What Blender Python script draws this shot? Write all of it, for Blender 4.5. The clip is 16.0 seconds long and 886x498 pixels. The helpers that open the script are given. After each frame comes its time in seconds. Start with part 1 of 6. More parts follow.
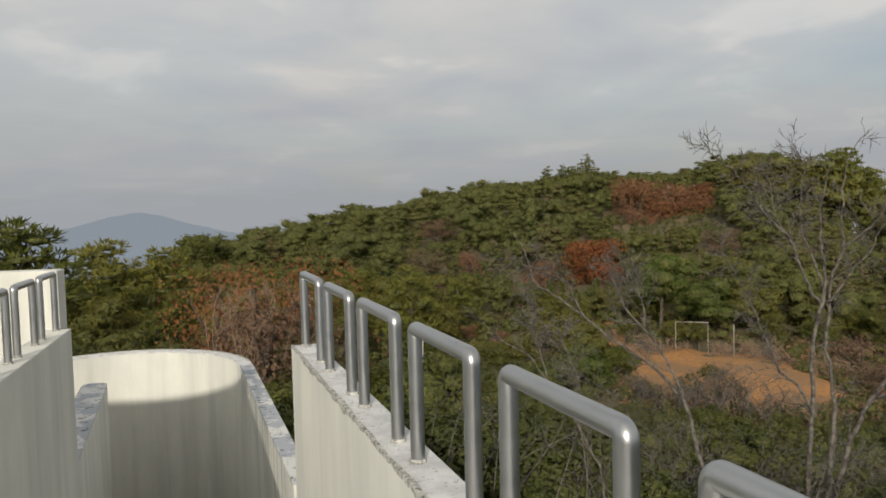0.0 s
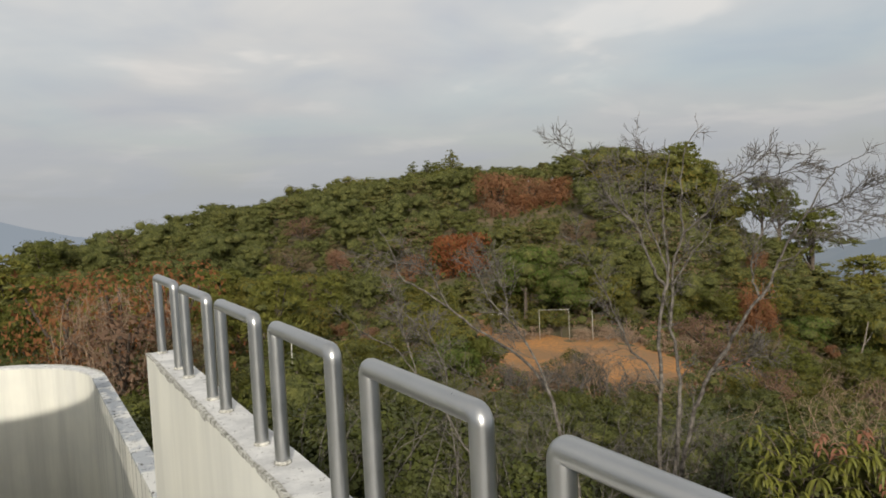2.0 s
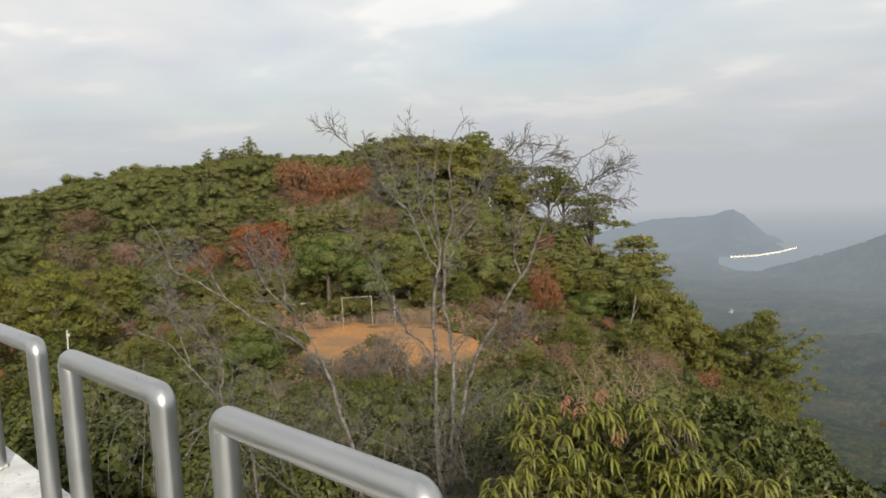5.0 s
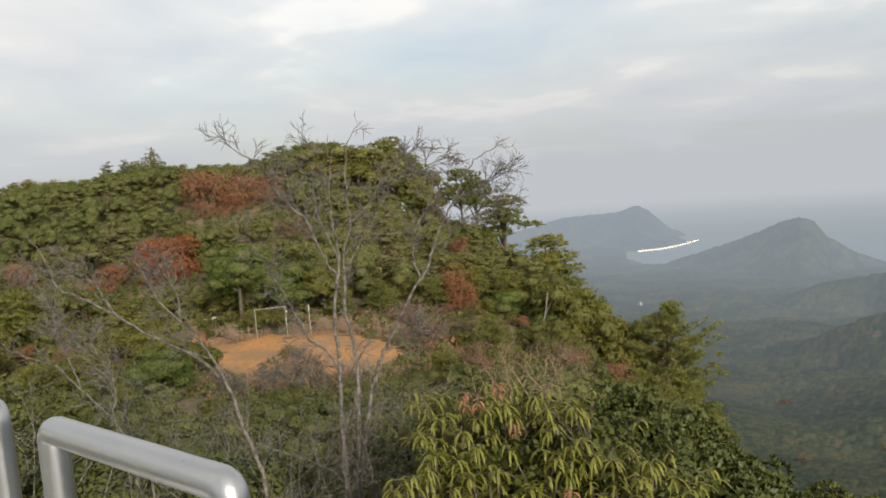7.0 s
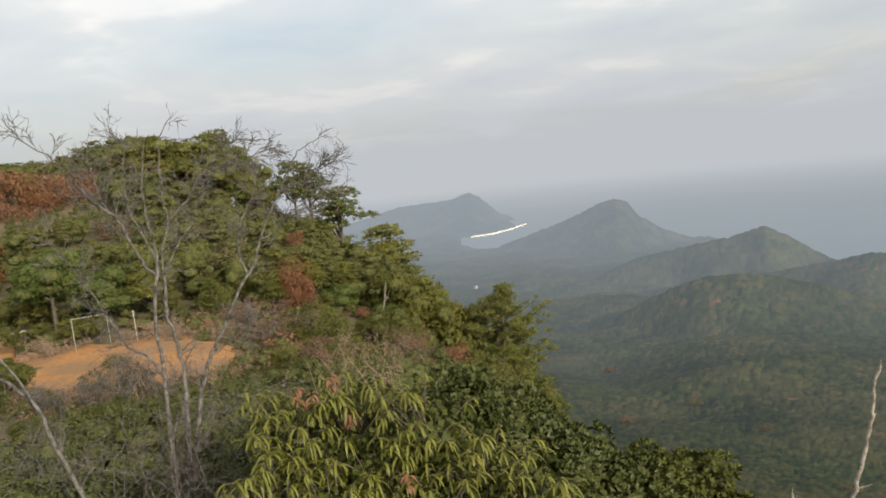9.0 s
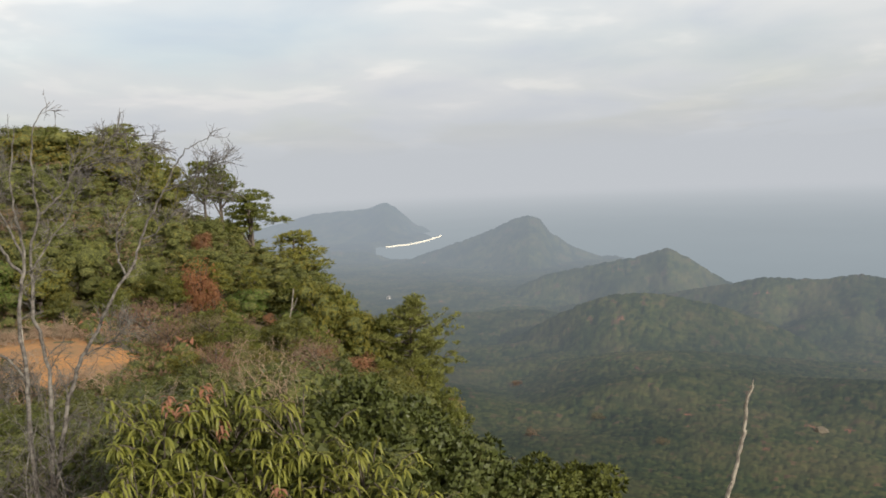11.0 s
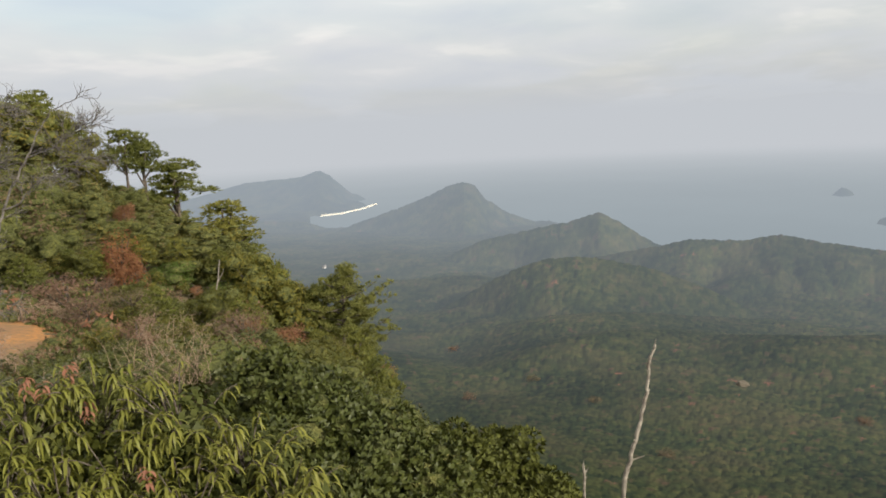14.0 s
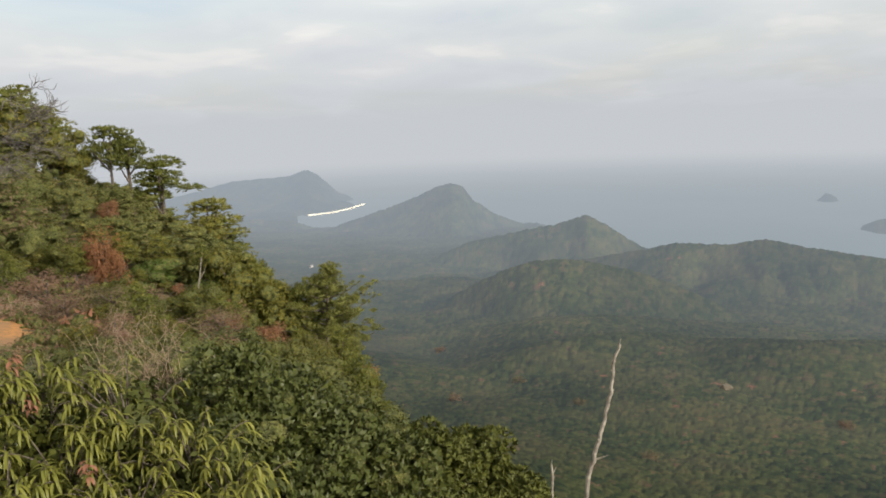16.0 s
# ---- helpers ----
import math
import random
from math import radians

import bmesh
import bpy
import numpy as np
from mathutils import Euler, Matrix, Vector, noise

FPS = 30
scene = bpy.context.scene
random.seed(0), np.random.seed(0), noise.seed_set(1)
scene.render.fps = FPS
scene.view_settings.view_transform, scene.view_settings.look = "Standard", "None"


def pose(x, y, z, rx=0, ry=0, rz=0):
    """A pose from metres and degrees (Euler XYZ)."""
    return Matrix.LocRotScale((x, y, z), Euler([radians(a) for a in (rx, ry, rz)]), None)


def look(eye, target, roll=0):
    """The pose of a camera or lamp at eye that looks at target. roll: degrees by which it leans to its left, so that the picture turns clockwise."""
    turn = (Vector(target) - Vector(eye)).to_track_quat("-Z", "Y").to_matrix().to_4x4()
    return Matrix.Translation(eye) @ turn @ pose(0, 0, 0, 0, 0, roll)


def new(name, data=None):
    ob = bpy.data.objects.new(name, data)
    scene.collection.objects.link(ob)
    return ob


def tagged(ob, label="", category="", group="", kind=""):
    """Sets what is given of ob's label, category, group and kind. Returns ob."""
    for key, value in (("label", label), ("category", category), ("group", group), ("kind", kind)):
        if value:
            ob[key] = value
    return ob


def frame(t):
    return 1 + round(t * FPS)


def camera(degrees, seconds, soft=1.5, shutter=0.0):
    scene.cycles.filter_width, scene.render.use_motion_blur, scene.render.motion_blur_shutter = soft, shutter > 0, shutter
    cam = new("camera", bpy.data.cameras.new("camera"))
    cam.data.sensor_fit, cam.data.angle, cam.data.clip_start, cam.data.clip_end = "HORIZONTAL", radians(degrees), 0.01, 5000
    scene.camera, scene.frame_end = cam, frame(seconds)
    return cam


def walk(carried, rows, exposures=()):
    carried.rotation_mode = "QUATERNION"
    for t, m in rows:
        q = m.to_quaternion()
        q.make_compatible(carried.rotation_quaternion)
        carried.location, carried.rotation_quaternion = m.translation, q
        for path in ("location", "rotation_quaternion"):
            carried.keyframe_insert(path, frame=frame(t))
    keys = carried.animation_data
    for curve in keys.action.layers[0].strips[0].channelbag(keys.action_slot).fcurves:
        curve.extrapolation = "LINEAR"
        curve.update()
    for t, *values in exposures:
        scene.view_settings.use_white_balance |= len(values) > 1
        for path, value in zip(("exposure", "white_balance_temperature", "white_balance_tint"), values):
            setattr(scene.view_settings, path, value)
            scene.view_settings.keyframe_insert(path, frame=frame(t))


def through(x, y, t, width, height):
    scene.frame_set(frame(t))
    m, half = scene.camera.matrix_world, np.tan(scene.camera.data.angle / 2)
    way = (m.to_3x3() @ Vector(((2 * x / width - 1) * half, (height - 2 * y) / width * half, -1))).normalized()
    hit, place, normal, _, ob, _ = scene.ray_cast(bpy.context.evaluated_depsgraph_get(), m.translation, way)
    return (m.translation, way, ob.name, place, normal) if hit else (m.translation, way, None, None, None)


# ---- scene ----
cam = camera(62.15, 16.0, soft=1.75)


# seconds, where the camera stands, a point ahead of it, and its roll
PATH = [
    (0, (0.025, 0.05, -0.04), (0.008, 2.047, -0.158), -1.4),
    (0.5, (0.036, 0.048, -0.041), (0.119, 2.043, -0.158), -1.7),
    (1, (0.05, 0.048, -0.041), (0.234, 2.037, -0.152), -1.5),
    (1.5, (0.049, 0.05, -0.044), (0.308, 2.029, -0.16), -1.8),
    (2, (0.054, 0.043, -0.048), (0.392, 2.009, -0.188), -2.6),
    (2.5, (0.066, 0.031, -0.047), (0.492, 1.978, -0.205), -2.9),
    (3, (0.084, 0.006, -0.047), (0.619, 1.926, -0.218), -3.1),
    (3.5, (0.095, -0.043, -0.041), (0.744, 1.84, -0.214), -3.3),
    (4, (0.134, -0.087, -0.044), (0.832, 1.779, -0.213), -4.1),
    (4.5, (0.211, -0.101, -0.057), (0.969, 1.74, -0.246), -3.1),
    (5, (0.266, -0.139, -0.061), (1.102, 1.667, -0.258), -2.8),
    (5.2, (0.277, -0.165, -0.059), (1.144, 1.626, -0.258), -2.9),
    (7.3, (0.393, -0.289, -0.081), (1.456, 1.393, -0.287), -5.0),
    (7.5, (0.401, -0.297, -0.085), (1.486, 1.37, -0.298), -5.3),
    (8, (0.428, -0.302, -0.102), (1.615, 1.292, -0.329), -6.1),
    (8.5, (0.428, -0.34, -0.081), (1.702, 1.182, -0.329), -6.4),
    (9, (0.441, -0.326, -0.09), (1.818, 1.1, -0.353), -5.9),
    (9.2, (0.485, -0.308, -0.109), (1.894, 1.086, -0.372), -5.9),
    (11.3, (0.66, -0.47, -0.119), (2.216, 0.761, -0.373), -2.8),
    (11.5, (0.692, -0.482, -0.13), (2.263, 0.727, -0.388), -3.0),
    (12, (0.747, -0.504, -0.148), (2.358, 0.648, -0.426), -2.3),
    (12.5, (0.813, -0.5, -0.158), (2.432, 0.637, -0.454), -1.9),
    (13, (0.859, -0.526, -0.149), (2.476, 0.609, -0.463), -2.1),
    (13.5, (0.961, -0.581, -0.16), (2.585, 0.538, -0.492), -2.9),
    (14, (1.018, -0.63, -0.182), (2.644, 0.482, -0.53), -3.0),
    (14.5, (1.072, -0.682, -0.194), (2.704, 0.42, -0.539), -3.1),
    (15, (1.089, -0.74, -0.202), (2.732, 0.346, -0.55), -2.6),
    (15.5, (1.102, -0.779, -0.209), (2.745, 0.31, -0.552), -2.0),
    (16, (1.164, -0.837, -0.231), (2.809, 0.247, -0.578), -2.2),
]
walk(cam, [(t, look(eye, target, roll)) for t, eye, target, roll in PATH], exposures=[(0.0, -0.11), (1.5, 0.0), (2.5, 0.13), (4.0, 0.34), (5.2, 0.47), (7.5, 0.50), (12.0, 0.53), (16.0, 0.60)])

# ---- light ----
SUN_AZ, SUN_EL = 186.0, 23.0            # degrees, clockwise from +y, above the horizon


def sky():
    world = bpy.data.worlds.new("sky")
    scene.world = world
    world.use_nodes = True
    nt = world.node_tree
    nt.nodes.clear()
    n = lambda kind, **kw: make_node(nt, kind, **kw)
    tc = n("ShaderNodeTexCoord")
    sk = n("ShaderNodeTexSky")
    sk.sky_type, sk.sun_disc = "NISHITA", False
    sk.sun_elevation, sk.sun_rotation = radians(SUN_EL), radians(SUN_AZ)
    sk.air_density, sk.dust_density, sk.altitude = 1.2, 2.5, 200
    blue = n("ShaderNodeBackground")
    blue.inputs["Strength"].default_value = 0.105
    nt.links.new(sk.outputs[0], blue.inputs["Color"])
    # thin cloud sheet, stretched towards the horizon
    sep = n("ShaderNodeSeparateXYZ")
    nt.links.new(tc.outputs["Generated"], sep.inputs[0])
    up = math_node(nt, "MAXIMUM", sep.outputs["Z"], 0.0)
    den = math_node(nt, "ADD", up, 0.16)
    u = math_node(nt, "DIVIDE", sep.outputs["X"], den)
    v = math_node(nt, "DIVIDE", sep.outputs["Y"], den)
    com = n("ShaderNodeCombineXYZ")
    nt.links.new(u, com.inputs[0])
    nt.links.new(v, com.inputs[1])
    big = n("ShaderNodeTexNoise")
    big.inputs["Scale"].default_value, big.inputs["Detail"].default_value, big.inputs["Roughness"].default_value = 0.6, 4, 0.5
    big.inputs["Distortion"].default_value = 0.35
    nt.links.new(com.outputs[0], big.inputs["Vector"])
    cover = ramp_node(nt, big.outputs["Fac"], [(0.30, (0.62, 0.62, 0.62, 1)), (0.55, (1, 1, 1, 1))])
    puff = n("ShaderNodeTexNoise")
    puff.inputs["Scale"].default_value, puff.inputs["Detail"].default_value = 1.35, 4
    puff.inputs["Distortion"].default_value = 0.3
    nt.links.new(com.outputs[0], puff.inputs["Vector"])
    tone = ramp_node(nt, puff.outputs["Fac"], [(0.28, (0.500, 0.522, 0.575, 1)), (0.45, (0.604, 0.609, 0.612, 1)), (0.56, (0.67, 0.66, 0.64, 1)), (0.65, (0.86, 0.81, 0.75, 1))])
    # the haze that lies over the sea thins the cloud out towards the horizon
    low = ramp_node(nt, up, [(0.0, (1, 1, 1, 1)), (0.09, (0.66, 0.66, 0.66, 1)), (0.18, (0.30, 0.30, 0.30, 1)), (0.30, (0, 0, 0, 1))])
    hz = n("ShaderNodeMixRGB")
    hz.inputs[2].default_value = (0.375, 0.392, 0.415, 1)
    nt.links.new(low, hz.inputs[0])
    nt.links.new(tone, hz.inputs[1])
    cloud = n("ShaderNodeBackground")
    nt.links.new(hz.outputs[0], cloud.inputs["Color"])
    cloud.inputs["Strength"].default_value = 1.0
    fac = n("ShaderNodeMixRGB")
    fac.blend_type = "LIGHTEN"
    fac.inputs[0].default_value = 1.0
    nt.links.new(cover, fac.inputs[1])
    nt.links.new(low, fac.inputs[2])
    mix = n("ShaderNodeMixShader")
    nt.links.new(fac.outputs[0], mix.inputs[0])
    nt.links.new(blue.outputs[0], mix.inputs[1])
    nt.links.new(cloud.outputs[0], mix.inputs[2])
    out = n("ShaderNodeOutputWorld")
    nt.links.new(mix.outputs[0], out.inputs["Surface"])


def make_node(nt, kind, **kw):
    return nt.nodes.new(kind)


def math_node(nt, op, a, b):
    m = nt.nodes.new("ShaderNodeMath")
    m.operation = op
    for i, q in enumerate((a, b)):
        if isinstance(q, (int, float)):
            m.inputs[i].default_value = q
        else:
            nt.links.new(q, m.inputs[i])
    return m.outputs[0]


def ramp_node(nt, fac, stops):
    r = nt.nodes.new("ShaderNodeValToRGB")
    el = r.color_ramp.elements
    while len(el) < len(stops):
        el.new(0.5)
    for e, (pos, col) in zip(el, stops):
        e.position, e.color = pos, col
    if fac is not None:
        nt.links.new(fac, r.inputs[0])
    return r.outputs[0]


sky()
sun = new("sun", bpy.data.lights.new("sun", "SUN"))
sun.data.energy, sun.data.angle, sun.data.color = 3.5, radians(1.2), (1.0, 0.93, 0.82)
_a, _e = radians(SUN_AZ), radians(SUN_EL)
sun.matrix_world = look((math.sin(_a) * math.cos(_e) * 60, math.cos(_a) * math.cos(_e) * 60, math.sin(_e) * 60), (0, 0, 0))


# ---- materials ----
def material(name, rough=0.8, metal=0.0, spec=0.3):
    m = bpy.data.materials.new(name)
    m.use_nodes = True
    nt = m.node_tree
    b = nt.nodes["Principled BSDF"]
    b.inputs["Roughness"].default_value = rough
    b.inputs["Metallic"].default_value = metal
    b.inputs["Specular IOR Level"].default_value = spec
    return m, nt, b


def noise_node(nt, scale, detail=4, rough=0.55, coords="Object", stretch=None):
    tc = nt.nodes.new("ShaderNodeTexCoord")
    n = nt.nodes.new("ShaderNodeTexNoise")
    n.inputs["Scale"].default_value, n.inputs["Detail"].default_value, n.inputs["Roughness"].default_value = scale, detail, rough
    src = tc.outputs[coords]
    if stretch:
        mp = nt.nodes.new("ShaderNodeMapping")
        mp.inputs["Scale"].default_value = stretch
        nt.links.new(src, mp.inputs["Vector"])
        src = mp.outputs[0]
    nt.links.new(src, n.inputs["Vector"])
    return n.outputs["Fac"]


def mixed(nt, fac, a, b, blend="MIX"):
    m = nt.nodes.new("ShaderNodeMixRGB")
    m.blend_type = blend
    for i, q in enumerate((fac, a, b)):
        if isinstance(q, (int, float)):
            m.inputs[i].default_value = q
        elif isinstance(q, tuple):
            m.inputs[i].default_value = (*q, 1)[:4]
        else:
            nt.links.new(q, m.inputs[i])
    return m.outputs[0]


def bumped(nt, b, height, strength, dist):
    bp = nt.nodes.new("ShaderNodeBump")
    bp.inputs["Strength"].default_value, bp.inputs["Distance"].default_value = strength, dist
    nt.links.new(height, bp.inputs["Height"])
    nt.links.new(bp.outputs[0], b.inputs["Normal"])


def mat_plaster():
    m, nt, b = material("painted_concrete", 0.75)
    runs = noise_node(nt, 1.0, 5, 0.6, "Object", (3.1, 3.1, 0.25))
    patch = noise_node(nt, 1.3, 5)
    fine = noise_node(nt, 60, 3)
    drips = noise_node(nt, 1.0, 4, 0.65, "Object", (17, 17, 0.5))
    c = mixed(nt, ramp_node(nt, runs, [(0.42, (0, 0, 0, 1)), (0.72, (1, 1, 1, 1))]), (0.71, 0.70, 0.62), (0.54, 0.535, 0.48))
    c = mixed(nt, ramp_node(nt, patch, [(0.45, (0, 0, 0, 1)), (0.75, (0.7, 0.7, 0.7, 1))]), c, (0.58, 0.58, 0.54))
    c = mixed(nt, ramp_node(nt, drips, [(0.66, (0, 0, 0, 1)), (0.74, (0.6, 0.6, 0.6, 1))]), c, (0.24, 0.235, 0.215))
    nt.links.new(c, b.inputs["Base Color"])
    bumped(nt, b, fine, 0.25, 0.004)
    return m


def mat_coping():
    m, nt, b = material("weathered_coping", 0.85)
    patch = noise_node(nt, 7, 6, 0.65)
    spots = noise_node(nt, 38, 4, 0.7)
    c = mixed(nt, ramp_node(nt, patch, [(0.40, (0, 0, 0, 1)), (0.62, (1, 1, 1, 1))]), (0.66, 0.655, 0.63), (0.48, 0.48, 0.47))
    c = mixed(nt, ramp_node(nt, spots, [(0.60, (0, 0, 0, 1)), (0.66, (1, 1, 1, 1))]), c, (0.20, 0.19, 0.17))
    nt.links.new(c, b.inputs["Base Color"])
    bumped(nt, b, spots, 0.4, 0.006)
    return m


def mat_ramp_coping():
    m, nt, b = material("flaking_grey_coping", 0.85)
    patch = noise_node(nt, 3.2, 6, 0.6)
    spots = noise_node(nt, 13, 5, 0.7)
    c = mixed(nt, ramp_node(nt, patch, [(0.46, (0, 0, 0, 1)), (0.52, (1, 1, 1, 1))]), (0.62, 0.615, 0.58), (0.37, 0.39, 0.41))
    c = mixed(nt, ramp_node(nt, spots, [(0.57, (0, 0, 0, 1)), (0.62, (1, 1, 1, 1))]), c, (0.11, 0.11, 0.10))
    nt.links.new(c, b.inputs["Base Color"])
    bumped(nt, b, spots, 0.5, 0.006)
    return m


def mat_lichen():
    m, nt, b = material("dark_lichen_edge", 0.95)
    s = noise_node(nt, 45, 5, 0.7)
    c = mixed(nt, ramp_node(nt, s, [(0.38, (0, 0, 0, 1)), (0.6, (1, 1, 1, 1))]), (0.15, 0.145, 0.12), (0.56, 0.55, 0.50))
    nt.links.new(c, b.inputs["Base Color"])
    bumped(nt, b, s, 0.6, 0.006)
    return m


def mat_steel():
    m, nt, b = material("brushed_stainless_steel", 0.5, 0.97, 0.4)
    s = noise_node(nt, 1.0, 4, 0.6, "Object", (140, 140, 6))
    d = noise_node(nt, 9, 5, 0.6)
    c = mixed(nt, d, (0.38, 0.385, 0.38), (0.50, 0.505, 0.50))
    nt.links.new(c, b.inputs["Base Color"])
    r = ramp_node(nt, mixed(nt, 0.5, s, d), [(0.35, (0.27, 0.27, 0.27, 1)), (0.7, (0.43, 0.43, 0.43, 1))])
    nt.links.new(r, b.inputs["Roughness"])
    return m


def attr(nt, name):
    a = nt.nodes.new("ShaderNodeAttribute")
    a.attribute_name = name
    return a.outputs["Fac"]


def mat_leaf(name, stops, rough=0.75, per="object", spec=0.12, through=0.44):
    """Foliage. stops: the colours among which each plant takes its own; a little light comes through the leaf."""
    m, nt, b = material(name, rough, 0, spec)
    if per == "object":
        o = nt.nodes.new("ShaderNodeObjectInfo")
        key = o.outputs["Random"]
    else:
        key = attr(nt, "plant")
    base = ramp_node(nt, key, stops)
    g = nt.nodes.new("ShaderNodeNewGeometry")
    leafy = ramp_node(nt, g.outputs["Random Per Island"], [(0.0, (0.84, 0.86, 0.82, 1)), (0.55, (1.0, 1.0, 1.0, 1)), (1.0, (1.15, 1.12, 1.05, 1))])
    c = mixed(nt, 1.0, base, leafy, "MULTIPLY")
    nt.links.new(c, b.inputs["Base Color"])
    t = nt.nodes.new("ShaderNodeBsdfTranslucent")
    nt.links.new(c, t.inputs["Color"])
    mx = nt.nodes.new("ShaderNodeMixShader")
    mx.inputs[0].default_value = through
    out = nt.nodes["Material Output"]
    nt.links.new(b.outputs[0], mx.inputs[1])
    nt.links.new(t.outputs[0], mx.inputs[2])
    nt.links.new(mx.outputs[0], out.inputs["Surface"])
    return m


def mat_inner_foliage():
    """Dense inside of a crown: leafy relief, lit sprays and shaded gaps painted on."""
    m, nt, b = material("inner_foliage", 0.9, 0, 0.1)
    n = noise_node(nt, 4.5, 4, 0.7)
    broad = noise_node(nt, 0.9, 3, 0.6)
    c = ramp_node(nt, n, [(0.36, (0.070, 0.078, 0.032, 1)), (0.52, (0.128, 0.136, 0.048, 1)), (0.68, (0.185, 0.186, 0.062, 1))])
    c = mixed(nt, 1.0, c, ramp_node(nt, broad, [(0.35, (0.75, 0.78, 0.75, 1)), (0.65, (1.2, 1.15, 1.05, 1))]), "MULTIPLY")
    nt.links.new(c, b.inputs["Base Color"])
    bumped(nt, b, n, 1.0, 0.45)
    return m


def mat_bark(name, dark, pale, scale=9.0):
    m, nt, b = material(name, 0.9)
    s = noise_node(nt, scale, 5, 0.65)
    c = mixed(nt, ramp_node(nt, s, [(0.38, (0, 0, 0, 1)), (0.62, (1, 1, 1, 1))]), dark, pale)
    nt.links.new(c, b.inputs["Base Color"])
    bumped(nt, b, s, 0.5, 0.01)
    return m


def mat_earth():
    m, nt, b = material("woodland_floor", 0.95)
    s = noise_node(nt, 0.35, 6, 0.6)
    f = noise_node(nt, 6.0, 4, 0.6)
    c = mixed(nt, ramp_node(nt, s, [(0.35, (0, 0, 0, 1)), (0.65, (1, 1, 1, 1))]), (0.075, 0.078, 0.036), (0.17, 0.12, 0.065))
    c = mixed(nt, 0.5, c, mixed(nt, f, (0.3, 0.3, 0.3), (1.6, 1.6, 1.6)), "MULTIPLY")
    nt.links.new(c, b.inputs["Base Color"])
    bumped(nt, b, f, 0.6, 0.1)
    return m


def mat_clay():
    m, nt, b = material("bare_orange_clay", 0.95)
    s = noise_node(nt, 0.30, 5, 0.6)
    f = noise_node(nt, 3.5, 5, 0.65)
    c = mixed(nt, ramp_node(nt, s, [(0.40, (0, 0, 0, 1)), (0.58, (1, 1, 1, 1))]), (0.46, 0.205, 0.060), (0.27, 0.145, 0.068))
    c = mixed(nt, ramp_node(nt, f, [(0.40, (0, 0, 0, 1)), (0.64, (0.9, 0.9, 0.9, 1))]), c, (0.21, 0.135, 0.062))
    nt.links.new(c, b.inputs["Base Color"])
    bumped(nt, b, f, 0.5, 0.05)
    return m


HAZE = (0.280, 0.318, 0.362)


def mat_hazed_woods(name="far_woods", least=0.0):
    """Woods too far off to shift: a glowing backdrop, haze painted in by distance."""
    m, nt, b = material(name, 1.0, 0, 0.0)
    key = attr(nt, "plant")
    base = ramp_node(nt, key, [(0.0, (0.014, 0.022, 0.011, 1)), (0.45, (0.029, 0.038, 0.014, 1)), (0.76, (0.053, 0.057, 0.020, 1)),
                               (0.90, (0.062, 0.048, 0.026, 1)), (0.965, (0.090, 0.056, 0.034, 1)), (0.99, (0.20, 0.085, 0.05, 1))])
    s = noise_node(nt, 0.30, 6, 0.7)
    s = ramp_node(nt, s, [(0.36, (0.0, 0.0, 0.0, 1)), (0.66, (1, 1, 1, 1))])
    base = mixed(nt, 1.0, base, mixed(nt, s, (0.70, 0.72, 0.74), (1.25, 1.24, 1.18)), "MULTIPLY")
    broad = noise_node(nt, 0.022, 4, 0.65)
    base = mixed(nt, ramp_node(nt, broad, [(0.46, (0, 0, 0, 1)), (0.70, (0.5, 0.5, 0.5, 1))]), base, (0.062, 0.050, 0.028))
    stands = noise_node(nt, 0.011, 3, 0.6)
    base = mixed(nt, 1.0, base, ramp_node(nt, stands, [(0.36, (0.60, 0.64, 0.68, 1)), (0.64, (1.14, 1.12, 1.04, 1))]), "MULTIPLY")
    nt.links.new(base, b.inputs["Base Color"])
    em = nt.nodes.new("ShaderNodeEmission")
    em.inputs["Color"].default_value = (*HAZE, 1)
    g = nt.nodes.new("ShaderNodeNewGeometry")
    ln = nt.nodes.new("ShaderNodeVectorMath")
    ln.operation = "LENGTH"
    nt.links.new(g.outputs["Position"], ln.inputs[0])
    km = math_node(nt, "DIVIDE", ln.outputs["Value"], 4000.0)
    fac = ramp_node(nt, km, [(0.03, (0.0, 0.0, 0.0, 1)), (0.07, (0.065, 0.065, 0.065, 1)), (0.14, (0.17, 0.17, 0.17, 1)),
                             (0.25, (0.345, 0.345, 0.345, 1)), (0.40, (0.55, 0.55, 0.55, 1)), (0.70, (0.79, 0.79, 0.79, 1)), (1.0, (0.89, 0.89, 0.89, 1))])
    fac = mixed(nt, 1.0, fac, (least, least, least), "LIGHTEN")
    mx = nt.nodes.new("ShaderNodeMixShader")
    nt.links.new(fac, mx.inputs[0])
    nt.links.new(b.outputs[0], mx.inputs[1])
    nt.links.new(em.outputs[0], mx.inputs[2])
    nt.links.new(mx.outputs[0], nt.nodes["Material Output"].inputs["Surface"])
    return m


